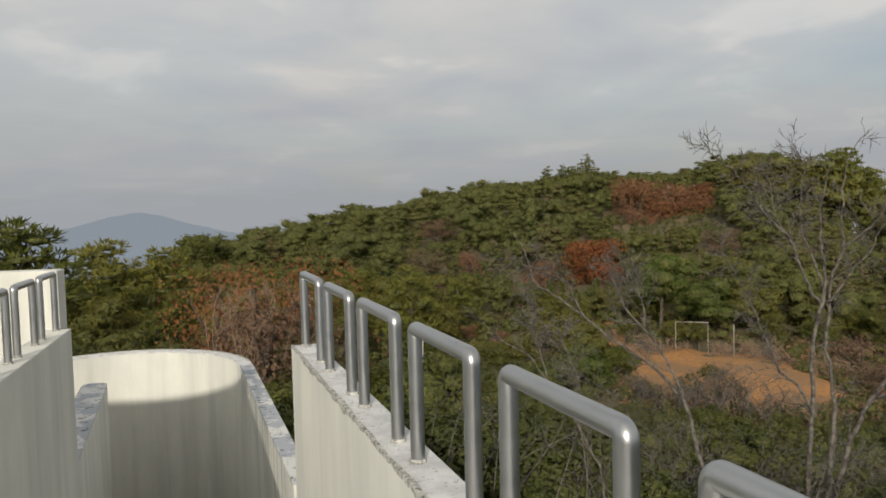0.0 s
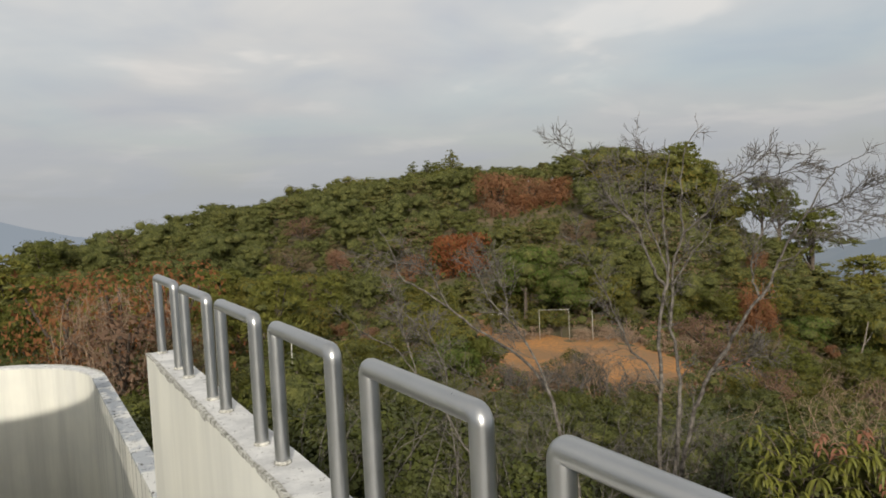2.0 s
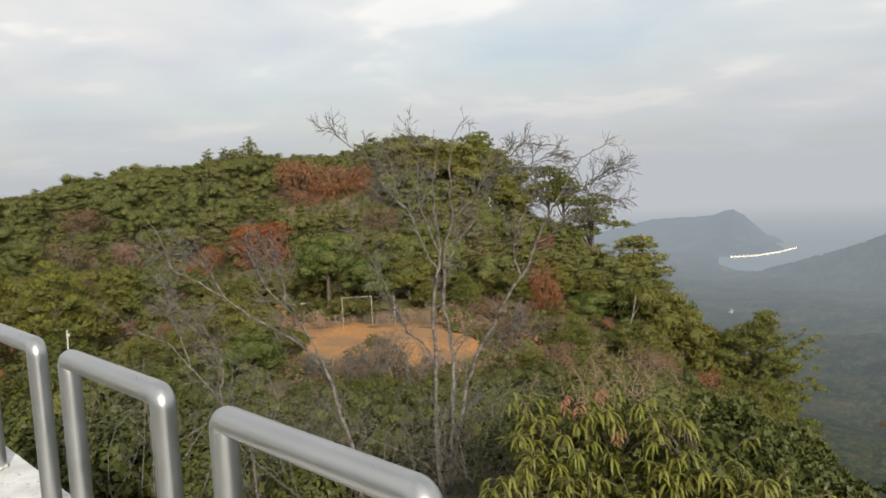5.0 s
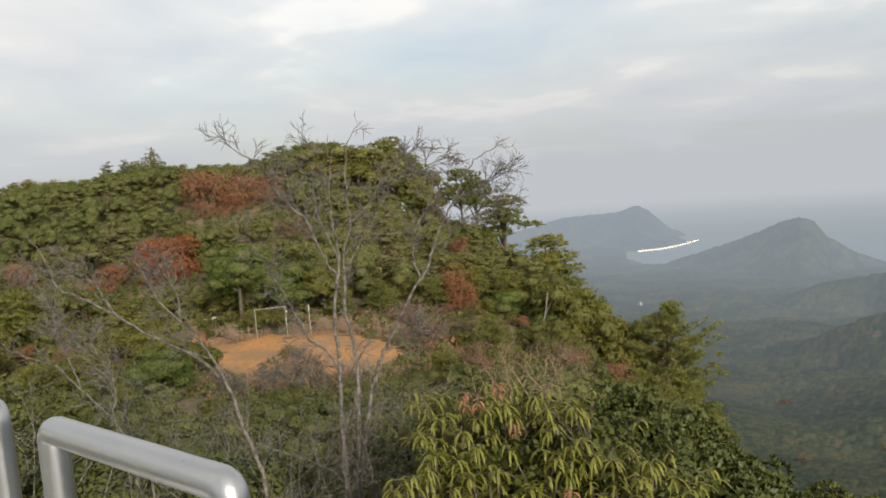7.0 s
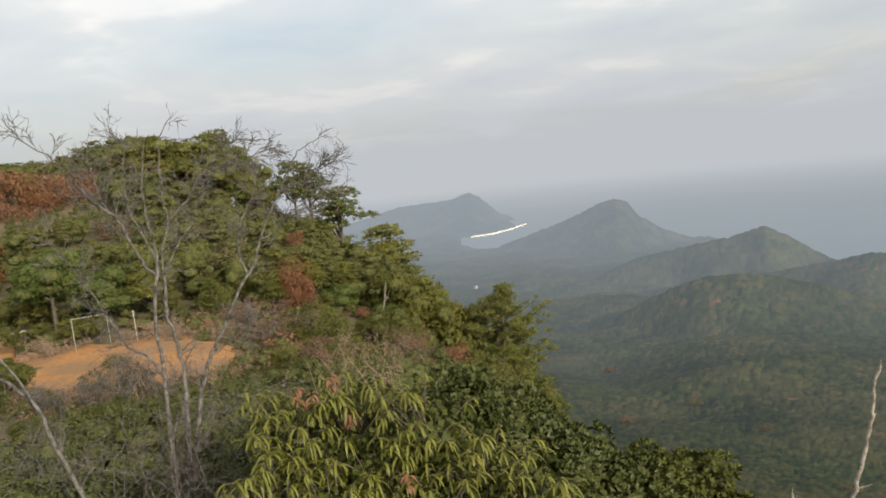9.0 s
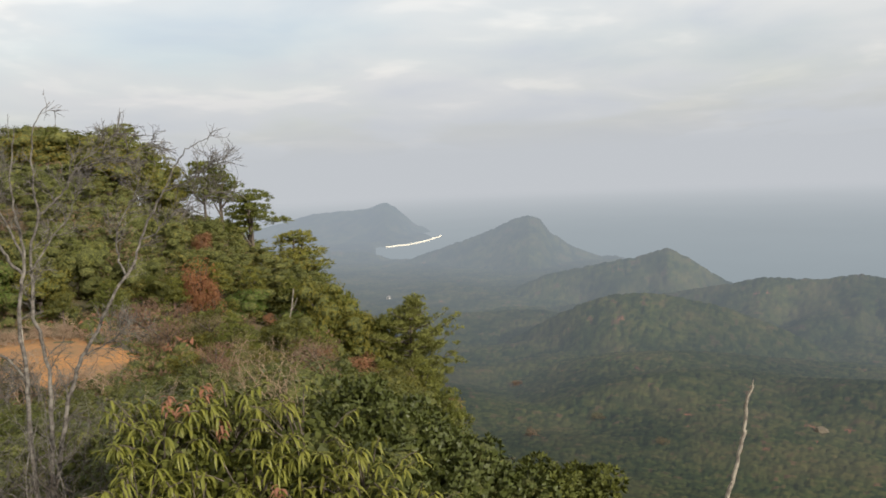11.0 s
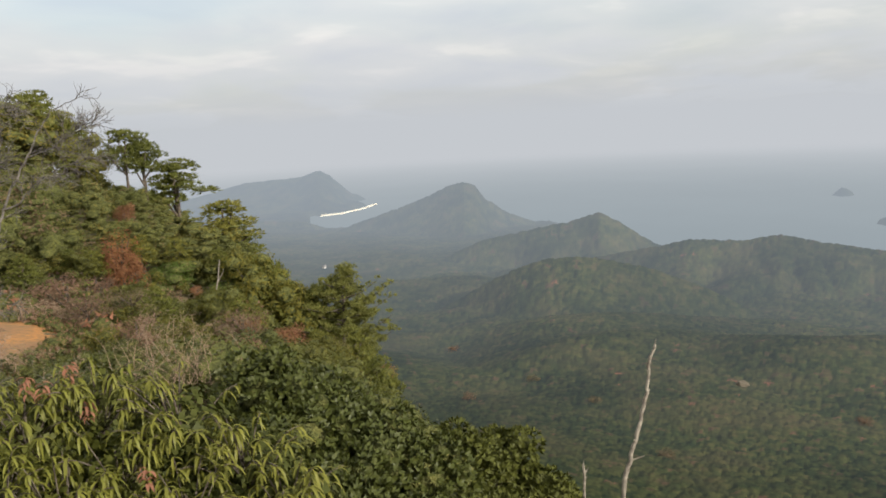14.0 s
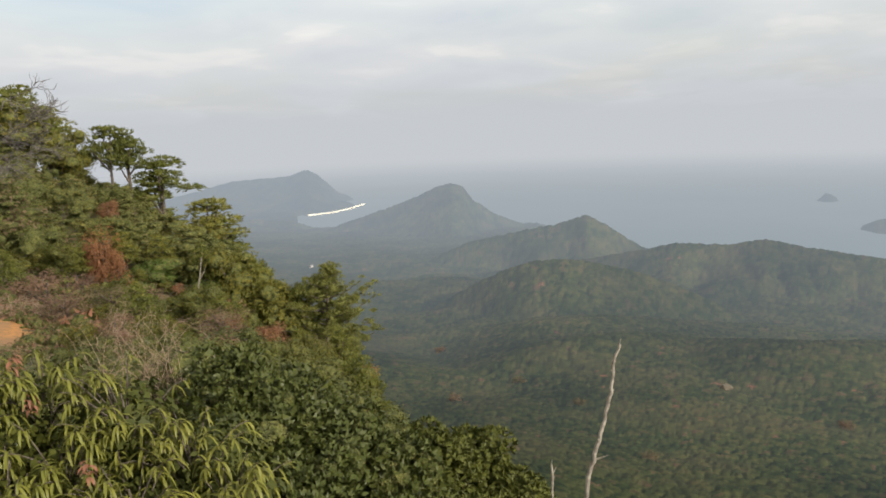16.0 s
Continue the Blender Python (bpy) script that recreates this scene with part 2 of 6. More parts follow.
def mat_sea():
    m, nt, b = material("hazy_sea", 0.45, 0, 0.35)
    b.inputs["Base Color"].default_value = (0.06, 0.09, 0.11, 1)
    # the water glows: its colour pales with distance into painted haze
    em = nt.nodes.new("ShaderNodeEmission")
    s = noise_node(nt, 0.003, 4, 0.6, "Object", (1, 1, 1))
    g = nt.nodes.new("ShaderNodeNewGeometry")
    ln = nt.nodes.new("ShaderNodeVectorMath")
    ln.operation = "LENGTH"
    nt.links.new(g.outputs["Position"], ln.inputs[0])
    sea_to_haze = ramp_node(nt, math_node(nt, "DIVIDE", ln.outputs["Value"], 5000.0), [(0.25, (0.215, 0.25, 0.272, 1)), (0.5, (0.262, 0.292, 0.315, 1)), (0.70, (0.318, 0.342, 0.365, 1)), (0.86, (0.362, 0.381, 0.404, 1)), (0.96, (0.375, 0.392, 0.415, 1))])
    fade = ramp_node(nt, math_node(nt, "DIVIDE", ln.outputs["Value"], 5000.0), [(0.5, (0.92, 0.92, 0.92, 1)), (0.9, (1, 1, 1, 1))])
    nt.links.new(mixed(nt, 1.0, sea_to_haze, mixed(nt, fade, mixed(nt, s, (0.5, 0.5, 0.5), (1.5, 1.5, 1.5)), (1.0, 1.0, 1.0)), "MULTIPLY"), em.inputs["Color"])
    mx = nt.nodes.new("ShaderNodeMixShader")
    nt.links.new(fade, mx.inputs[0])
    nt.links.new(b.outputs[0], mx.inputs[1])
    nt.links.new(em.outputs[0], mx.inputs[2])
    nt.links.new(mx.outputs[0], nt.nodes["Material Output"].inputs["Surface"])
    return m


def plain(name, col, rough=0.7, spread=0.15, scale=20):
    m, nt, b = material(name, rough)
    s = noise_node(nt, scale, 4)
    nt.links.new(mixed(nt, s, tuple(c * (1 - spread) for c in col), tuple(min(1, c * (1 + spread)) for c in col)), b.inputs["Base Color"])
    return m


RAMP_COPING = mat_ramp_coping()
PLASTER, COPING, LICHEN, STEEL = mat_plaster(), mat_coping(), mat_lichen(), mat_steel()
EARTH, CLAY, FAR, SEA = mat_earth(), mat_clay(), mat_hazed_woods(), mat_sea()
VERY_FAR = mat_hazed_woods("far_mountain", 0.965)
GREEN = [(0.0, (0.100, 0.102, 0.024, 1)), (0.3, (0.142, 0.130, 0.028, 1)), (0.6, (0.178, 0.160, 0.034, 1)), (1.0, (0.212, 0.176, 0.042, 1))]
PINE = [(0.0, (0.118, 0.130, 0.033, 1)), (0.5, (0.160, 0.166, 0.040, 1)), (1.0, (0.218, 0.204, 0.048, 1))]
RUST = [(0.0, (0.255, 0.122, 0.060, 1)), (0.5, (0.265, 0.140, 0.076, 1)), (1.0, (0.265, 0.155, 0.105, 1))]
DULL = [(0.0, (0.185, 0.125, 0.085, 1)), (0.5, (0.225, 0.135, 0.092, 1)), (1.0, (0.165, 0.140, 0.078, 1))]
ORANGE = [(0.0, (0.30, 0.120, 0.048, 1)), (1.0, (0.27, 0.130, 0.06, 1))]
LEAF_GREEN, LEAF_PINE = mat_leaf("evergreen_leaves", GREEN), mat_leaf("pine_needles", PINE)
LEAF_RED = mat_leaf("red_brown_leaves", [(0.0, (0.27, 0.102, 0.042, 1)), (1.0, (0.28, 0.108, 0.046, 1))])
LEAF_BRIGHT = mat_leaf("bright_green_leaves", [(0.0, (0.095, 0.138, 0.030, 1)), (1.0, (0.125, 0.168, 0.036, 1))])
SHOULDER_PINE = mat_leaf("yellow_green_needles", [(0.0, (0.200, 0.205, 0.060, 1)), (1.0, (0.215, 0.215, 0.062, 1))], 0.7)
LEAF_ORANGE = mat_leaf("thin_orange_leaves", ORANGE, 0.8, spec=0.1)
LEAF_RUST, LEAF_DULL = mat_leaf("rust_leaves", RUST, 0.8, spec=0.15), mat_leaf("faded_leaves", DULL, 0.85, spec=0.15)
WOODS = mat_leaf("woodland_leaves", [(0.0, (0.055, 0.070, 0.024, 1)), (0.30, (0.100, 0.114, 0.034, 1)), (0.55, (0.160, 0.164, 0.046, 1)), (0.76, (0.205, 0.180, 0.052, 1)),
                                     (0.83, (0.20, 0.145, 0.085, 1)), (0.93, (0.27, 0.165, 0.108, 1)), (0.972, (0.34, 0.145, 0.08, 1)), (1.0, (0.35, 0.12, 0.06, 1))], 0.85, "plant")
LONG_LEAF = mat_leaf("glossy_drooping_leaves", [(0.0, (0.162, 0.165, 0.030, 1)), (1.0, (0.212, 0.192, 0.038, 1))], 0.46, spec=0.22, through=0.22)
DRY_LEAF = mat_leaf("dry_pink_leaves", [(0.0, (0.36, 0.17, 0.11, 1)), (1.0, (0.40, 0.20, 0.13, 1))], 0.8, spec=0.15)
DARK_LEAF = mat_leaf("dark_glossy_leaves", [(0.0, (0.058, 0.069, 0.017, 1)), (1.0, (0.098, 0.104, 0.023, 1))], 0.46, spec=0.2, through=0.15)
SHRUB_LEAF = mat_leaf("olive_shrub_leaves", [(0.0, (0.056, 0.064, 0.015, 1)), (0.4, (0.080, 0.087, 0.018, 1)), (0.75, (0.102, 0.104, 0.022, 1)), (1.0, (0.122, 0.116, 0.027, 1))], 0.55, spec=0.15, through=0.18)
CORE = mat_inner_foliage()
BARK, PALE_BARK = mat_bark("brown_bark", (0.06, 0.045, 0.035), (0.14, 0.115, 0.09)), mat_bark("grey_lichened_bark", (0.055, 0.047, 0.040), (0.185, 0.166, 0.142), 20)
DEADWOOD = mat_bark("weathered_deadwood", (0.12, 0.10, 0.08), (0.30, 0.265, 0.21), 12)


# ---- mesh helpers ----
def mesh_of(name, verts, faces, mats=(), slots=None, plant=None, smooth=False, normals=None):
    """A mesh from arrays: verts (n, 3), faces (m, 3 or 4); slots: material slot by face; plant: a value by vertex; normals: by vertex."""
    verts, faces = np.asarray(verts, np.float32), np.asarray(faces, np.int32)
    me = bpy.data.meshes.new(name)
    k = faces.shape[1]
    me.vertices.add(len(verts))
    me.vertices.foreach_set("co", verts.ravel())
    me.loops.add(faces.size)
    me.loops.foreach_set("vertex_index", faces.ravel())
    me.polygons.add(len(faces))
    me.polygons.foreach_set("loop_start", np.arange(0, faces.size, k, dtype=np.int32))
    for m in mats:
        me.materials.append(m)
    if slots is not None:
        me.polygons.foreach_set("material_index", np.asarray(slots, np.int32))
    me.polygons.foreach_set("use_smooth", np.full(len(faces), smooth))
    if plant is not None:
        a = me.attributes.new("plant", "FLOAT", "POINT")
        a.data.foreach_set("value", np.asarray(plant, np.float32))
    me.update(calc_edges=True)
    if normals is not None:
        me.polygons.foreach_set("use_smooth", np.full(len(faces), True))
        me.normals_split_custom_set_from_vertices(np.asarray(normals, np.float32))
    return me


def part(name, data, parent, label="", mat=None):
    """Links a mesh (or a bmesh) as one part under a thing or a part."""
    if isinstance(data, bmesh.types.BMesh):
        me = bpy.data.meshes.new(name)
        data.to_mesh(me)
        data.free()
        data = me
    if mat is not None:
        data.materials.clear()
        data.materials.append(mat)
    ob = new(name, data)
    ob.parent = parent
    return tagged(ob, label)


def thing(name, label, category, m=None, group="", kind=""):
    ob = new(name)
    if m is not None:
        ob.matrix_basis = m
    return tagged(ob, label, category, group, kind)


def az_xy(az, r):
    a = np.radians(az)
    return np.sin(a) * r, np.cos(a) * r


# ---- the lie of the land ----
SEA_Z = -250.0
NEAR_R = np.array([0, 8, 18, 34, 56, 90, 160, 260, 420.0])
NEAR_AZ = np.array([-70, -30, -16, -4, 8, 22, 33, 40, 47, 56, 75.0])
NEAR_Z = np.array([
    [-6, -6.1, -7.1, -8.3, -11.1, -17.4, -26.8, -46.6, -68.4],
    [-6, -6.3, -6.5, -7.1, -9.5, -14.5, -23.6, -42.9, -78.5],
    [-6, -6.4, -7.2, -8.5, -10.2, -11.6, -9.8, -25.1, -63.7],
    [-6, -6.5, -7.9, -9.4, -9.9, -10.4, -2.6, -12, -48.4],
    [-6, -6.3, -8.1, -9.5, -10, -9.0, 3.0, -9, -53.2],
    [-6, -6.2, -8.4, -9.7, -10.1, -8.4, 3.4, -14, -68.6],
    [-6, -6, -8.1, -10.2, -12, -11.4, -11.0, -47.7, -102.5],
    [-6, -5.9, -8, -11, -14, -15.7, -35.6, -79.1, -124.8],
    [-6, -5.9, -8.3, -12.4, -19.2, -29.6, -64.4, -102.4, -134.8],
    [-6, -6.2, -10.3, -18, -30.5, -50.1, -85.3, -113.8, -141],
    [-6, -7.4, -14, -23.8, -39, -62.8, -96.5, -119.7, -140.2]])


def bilinear(az, r):
    az, r = np.clip(az, NEAR_AZ[0], NEAR_AZ[-1]), np.clip(r, 0, NEAR_R[-1] - 1e-6)
    i = np.clip(np.searchsorted(NEAR_AZ, az, "right") - 1, 0, len(NEAR_AZ) - 2)
    j = np.clip(np.searchsorted(NEAR_R, r, "right") - 1, 0, len(NEAR_R) - 2)
    s, t = (az - NEAR_AZ[i]) / (NEAR_AZ[i + 1] - NEAR_AZ[i]), (r - NEAR_R[j]) / (NEAR_R[j + 1] - NEAR_R[j])
    s = s * s * (3 - 2 * s)
    return (NEAR_Z[i, j] * (1 - s) + NEAR_Z[i + 1, j] * s) * (1 - t) + (NEAR_Z[i, j + 1] * (1 - s) + NEAR_Z[i + 1, j + 1] * s) * t


# ridges: crest distance, then bearing and angle of the crest, slope before and behind it
RIDGES = [
    (2450, [(20, -6.0), (33, -5.7), (36.6, -5.0), (41, -4.05), (45, -3.91), (46.4, -3.42), (47.2, -3.9), (48.6, -5.25), (50.8, -6.18), (52, -6.67)], 0.26, 0.3),
    (1780, [(25, -6.42), (40, -6.96), (45, -7.31), (47, -8.04), (50, -8.6)], 0.1, 0.3),
    (1600, [(44, -9.37), (48.9, -7.76), (51.6, -7), (54.2, -6.19), (56.2, -5.35), (57.5, -4.99), (58.4, -5.32), (59.1, -6.29), (60.8, -7.48), (63.2, -8.44), (67, -9.38)], 0.3, 0.4),
    (1020, [(54, -11.53), (58.6, -9.67), (63, -8.84), (65.6, -8.4), (67.9, -7.75), (69.4, -8.48), (71.1, -9.61), (73, -10.59), (78, -12.06)], 0.3, 0.4),
    (830, [(62, -12.26), (68, -11.1), (72.7, -10.29), (74.3, -9.86), (78.2, -9.91), (80.8, -9.44), (83.6, -9.96), (88, -10.43), (95, -11.12), (110, -12.94)], 0.20, 0.5),
    (640, [(54, -15.5), (56.7, -14.25), (59, -13.1), (61.3, -12.1), (63.9, -11.35), (66.1, -11.2), (68.3, -11.45), (72, -12.2), (76, -13.6), (80, -15.5)], 0.17, 0.35),
    (4300, [(-44, -1.23), (-31, -1.39), (-27.4, -1.06), (-25, -0.38), (-22.9, -0.03), (-21.2, -0.37), (-19.3, -0.97), (-16.5, -1.71), (-10, -2.66)], 0.3, 0.4),
    (2180, [(81, -7.69), (83.6, -6.71), (84.4, -6.12), (84.9, -6.22), (85.3, -6.72), (87, -7.73)], 0.5, 0.5),
    (1690, [(83, -9.61), (86, -8.62), (87.6, -7.83), (89, -7.53), (94, -7.52), (98, -9.1)], 0.4, 0.4),
]


def land(az, r):
    """Height of the ground, by bearing and distance from the lookout."""
    az, r = np.broadcast_arrays(np.asarray(az, float), np.asarray(r, float))
    near = bilinear(az, np.minimum(r, 419.9))
    valley = np.interp(r, [420, 600, 1000, 1500, 1900, 2350], [0, -30, -60, -90, -125, -300])
    z = np.maximum(near + np.where(r > 420, valley, 0), SEA_Z - 12)
    open_sea = np.clip((az - 64) / 10, 0, 1) * np.clip((r - 1050) / 500, 0, 1) * 60
    z = np.maximum(z - open_sea, SEA_Z - 14)
    x, y = az_xy(az, r)
    strand = np.interp(az, [45.7, 46.5, 48.1, 49.6, 50.7], [2054, 2060, 2087, 2166, 2275])
    wob = 40 * np.sin(az * 2.1) + 25 * np.sin(az * 5.3)
    inland = np.clip((1690 + wob - r) / 60, 0, 1) * np.clip((50.5 - az) / 2, 0, 1) + np.clip((45.8 - az) / 0.5, 0, 1) + np.clip((r - strand - 10) / 80, 0, 1) * np.clip((50.8 - az) / 0.3, 0, 1)
    inland = np.clip(inland, 0, 1) * np.clip((r - 900) / 300, 0, 1) * np.clip((az + 12) / 20, 0, 1) * np.clip((np.interp(az, [14, 37, 41, 46.4, 48.6, 50.8], [2600, 2600, 2650, 2650, 2500, 2290]) - r) / 150, 0, 1)
    z = np.where(inland > 0, np.maximum(z, SEA_Z - 10 + 16 * inland), z)
    west = np.clip((-6 - az) / 6, 0, 1) * (r > 420)
    z = np.where(west > 0, np.maximum(z, SEA_Z - 12 + 90 * west - np.clip((r - 420) / 2500, 0, 1) * 45), z)
    fold = np.clip((r - 240) / 160, 0, 1) * np.clip((1250 - r) / 400, 0, 1) * np.clip((az - 44) / 6, 0, 1)
    z = z + 0.5 * fold * (13 * np.sin(x * 0.014 + 1.6 * np.sin(y * 0.011 + 0.5) + 0.6) + 12 * np.abs(np.sin(y * 0.019 - x * 0.008 + 1.9 * np.sin(x * 0.012))) + 5 * np.sin(x * 0.043 + y * 0.031 + 1.2 * np.sin(y * 0.04)))
    gully = (1 - np.abs(np.sin(az * 0.62 + 0.9 * np.sin(r * 0.0105 + az * 0.11) + 0.5))) ** 1.2 * 16 + (1 - np.abs(np.sin(az * 1.07 - 1.6 * np.sin(r * 0.021 + az * 0.3) + 1.0))) ** 1.2 * 6
    spur = np.abs(np.sin(x * 0.011 + y * 0.004 + 1.3 * np.sin(y * 0.006))) * 26 + np.sin(x * 0.031 - y * 0.023) * 7
    for d, crest, front, back in RIDGES:
        a, e = np.array(crest).T
        zc = d * np.tan(np.radians(np.interp(az, a, e)))
        off = r - d
        rough = spur * np.clip(-off / 300, 0, 1) * min(1, 900 / d) + gully * np.clip(-off / 160, 0, 1) * (0.0 if d > 1100 else 0.15 if d < 700 else 0.8)
        zr = zc - np.where(off < 0, -off * front * (1 - 0.25 * np.clip(-off / 900, 0, 1)), off * back) - rough * 1.25
        zr = np.where((az < a[0]) | (az > a[-1]), -400, zr)
        z = np.maximum(z, np.maximum(zr, SEA_Z - 14))
    return z


def land_xy(x, y):
    return land(np.degrees(np.arctan2(x, y)), np.hypot(x, y))


def crowns(x, y, size, seed=0):
    """Canopy relief: domes round scattered tree tops; gives height 0..1 and a value for each tree."""
    gx, gy = np.floor(x / size), np.floor(y / size)
    best, key = np.full(x.shape, 9.0), np.zeros(x.shape)
    for dx in (-1, 0, 1):
        for dy in (-1, 0, 1):
            cx, cy = gx + dx, gy + dy
            h1 = np.modf(np.sin(cx * 127.1 + cy * 311.7 + seed) * 43758.5453)[0] % 1
            h2 = np.modf(np.sin(cx * 269.5 + cy * 183.3 + seed) * 43758.5453)[0] % 1
            h3 = np.modf(np.sin(cx * 419.2 + cy * 71.9 + seed) * 43758.5453)[0] % 1
            d = np.hypot(x / size - cx - h1, y / size - cy - h2) / (0.55 + 0.45 * h3)
            key = np.where(d < best, h3 * 0.37 + h1 * 0.63, key)
            best = np.minimum(best, d)
    return np.sqrt(np.clip(1 - best * best * 0.9, 0, 1)), key


def grid_faces(na, nr):
    i = np.arange(na * nr).reshape(na, nr)
    return np.stack([i[:-1, :-1], i[1:, :-1], i[1:, 1:], i[:-1, 1:]], -1).reshape(-1, 4)


def ground():
    """One sheet from the lookout's foot to past the horizon."""
    az = np.concatenate([np.linspace(-180, -72, 25), np.linspace(-70, 100, 180), np.linspace(104, 180, 20)])
    r = np.concatenate([np.linspace(0.01, 60, 70), np.geomspace(61.5, 4850, 110)])
    A, R = np.meshgrid(az, r, indexing="ij")
    x, y = az_xy(A, R)
    z = land(A, R)
    z = z - np.clip((R - 150) / 60, 0, 1) * 3.5 + np.sin(x * 1.3 + y * 0.4) * np.sin(y * 1.1 - x * 0.3) * 0.12
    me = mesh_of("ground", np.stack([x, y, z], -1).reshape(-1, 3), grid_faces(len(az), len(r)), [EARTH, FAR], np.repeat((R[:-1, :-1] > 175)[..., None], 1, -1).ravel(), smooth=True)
    tagged(new("ground", me), "brown woodland soil falling away from the lookout", "ground", kind="structure")


def far_woods(name, label, a0, a1, r0, r1, na, nr, size, lift, seed, mat=FAR):
    A, R = np.meshgrid(np.linspace(a0, a1, na), np.geomspace(r0, r1, nr), indexing="ij")
    x, y = az_xy(A, R)
    z = land(A, R)
    s = size * (1 + (R / 900) ** 1.2)
    dome = np.zeros_like(z)
    key = np.zeros_like(z)
    for k, (lo, hi) in enumerate(((0, 330), (330, 560), (560, 900), (900, 1500), (1500, 6000))):
        m = (R >= lo) & (R < hi)
        if m.any():
            sz = size * (0.75 + ((lo + min(hi, 2500)) / 2 / 740) ** 1.4)
            d, q = crowns(x[m], y[m], sz, seed + k)
            d2, q2 = crowns(x[m] + 3.1, y[m] - 1.7, sz * 0.42, seed + k + 20)
            dome[m], key[m] = (d * (0.55 + 0.45 * ((q * 7.3) % 1)) * 0.62 + d2 * 0.24) * sz, np.clip(q + (q2 - 0.5) * 0.08, 0, 1)
    sea = z <= SEA_Z + 1
    z = np.where(sea, z, z + dome * lift * np.where(R > 900, 0.6, 1.0) + 0.5)
    f = grid_faces(na, nr)
    dry = ~sea.ravel()[f].all(1)
    me = mesh_of(name, np.stack([x, y, z], -1).reshape(-1, 3), f[dry], [mat], plant=key.ravel(), smooth=True)
    tagged(new("backdrop", me), label, "distant hills", kind="structure")


ground()
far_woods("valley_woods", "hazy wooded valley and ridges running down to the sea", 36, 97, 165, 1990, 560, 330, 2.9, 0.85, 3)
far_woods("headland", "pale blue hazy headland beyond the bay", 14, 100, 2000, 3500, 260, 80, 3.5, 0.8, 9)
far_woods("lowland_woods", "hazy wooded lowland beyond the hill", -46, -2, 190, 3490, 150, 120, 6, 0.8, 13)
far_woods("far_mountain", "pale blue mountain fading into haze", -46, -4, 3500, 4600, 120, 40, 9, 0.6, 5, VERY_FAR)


def sea():
    az, r = np.linspace(-180, 180, 181), np.geomspace(500, 4950, 30)
    A, R = np.meshgrid(az, r, indexing="ij")
    x, y = az_xy(A, R)
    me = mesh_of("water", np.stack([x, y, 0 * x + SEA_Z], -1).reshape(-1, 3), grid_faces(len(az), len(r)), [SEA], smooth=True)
    tagged(new("water", me), "calm grey-blue sea fading into haze", "sea", kind="structure")


sea()


# ---- the lookout ----
def tube(path, radius, sides=12, caps=True):
    """Vertices and quads of a tube along a path; radius: one number or one a point."""
    p = np.asarray(path, float)
    rad = np.broadcast_to(np.asarray(radius, float), (len(p),))
    t = np.gradient(p, axis=0)
    t /= np.linalg.norm(t, axis=1, keepdims=True) + 1e-12
    ref = np.array([0.0, 0, 1]) if abs(t[0, 2]) < 0.9 else np.array([1.0, 0, 0])
    u = np.cross(t[0], ref)
    u /= np.linalg.norm(u)
    ang = np.linspace(0, 2 * np.pi, sides, endpoint=False)
    rings = []
    for k in range(len(p)):
        u = u - t[k] * (u @ t[k])
        u /= np.linalg.norm(u) + 1e-12
        w = np.cross(t[k], u)
        rings.append(p[k] + rad[k] * (np.cos(ang)[:, None] * u + np.sin(ang)[:, None] * w))
    v = np.concatenate(rings)
    n = len(p)
    i = np.arange(n * sides).reshape(n, sides)
    j = np.roll(i, -1, 1)
    f = np.stack([i[:-1], j[:-1], j[1:], i[1:]], -1).reshape(-1, 4)
    if caps:
        c0, c1 = len(v), len(v) + 1
        v = np.vstack([v, p[0], p[-1]])
        z = np.zeros(sides, int)
        f = np.vstack([f, np.stack([j[0], i[0], z + c0, z + c0], -1)[:, [0, 1, 2, 2]], np.stack([i[-1], j[-1], z + c1, z + c1], -1)])
        f = f.copy()
    return v, f


def tube_mesh(name, path, radius, mat, sides=12, ends=True):
    v, f = tube(path, radius, sides, caps=False)
    me = mesh_of(name, v, f, [mat], smooth=True)
    if not ends:
        return me
    bm = bmesh.new()
    bm.from_mesh(me)
    bmesh.ops.holes_fill(bm, edges=[e for e in bm.edges if e.is_boundary], sides=0)
    bm.to_mesh(me)
    bm.free()
    return me


TUBE = 0.0255
RAIL_A = np.array([-0.719, 4.194, -0.430])       # top of the last hoop's nearer post
RAIL_D = np.array([0.3563, -0.9344, -0.0035])     # towards the walker, along the parapet
PITCH, LONG, TALL = 0.7476, 0.510, 0.499


def coping_z(along):
    """Top of the parapet, by the distance from its far end."""
    return RAIL_A[2] - TALL + 0.021 - 0.0105 * along



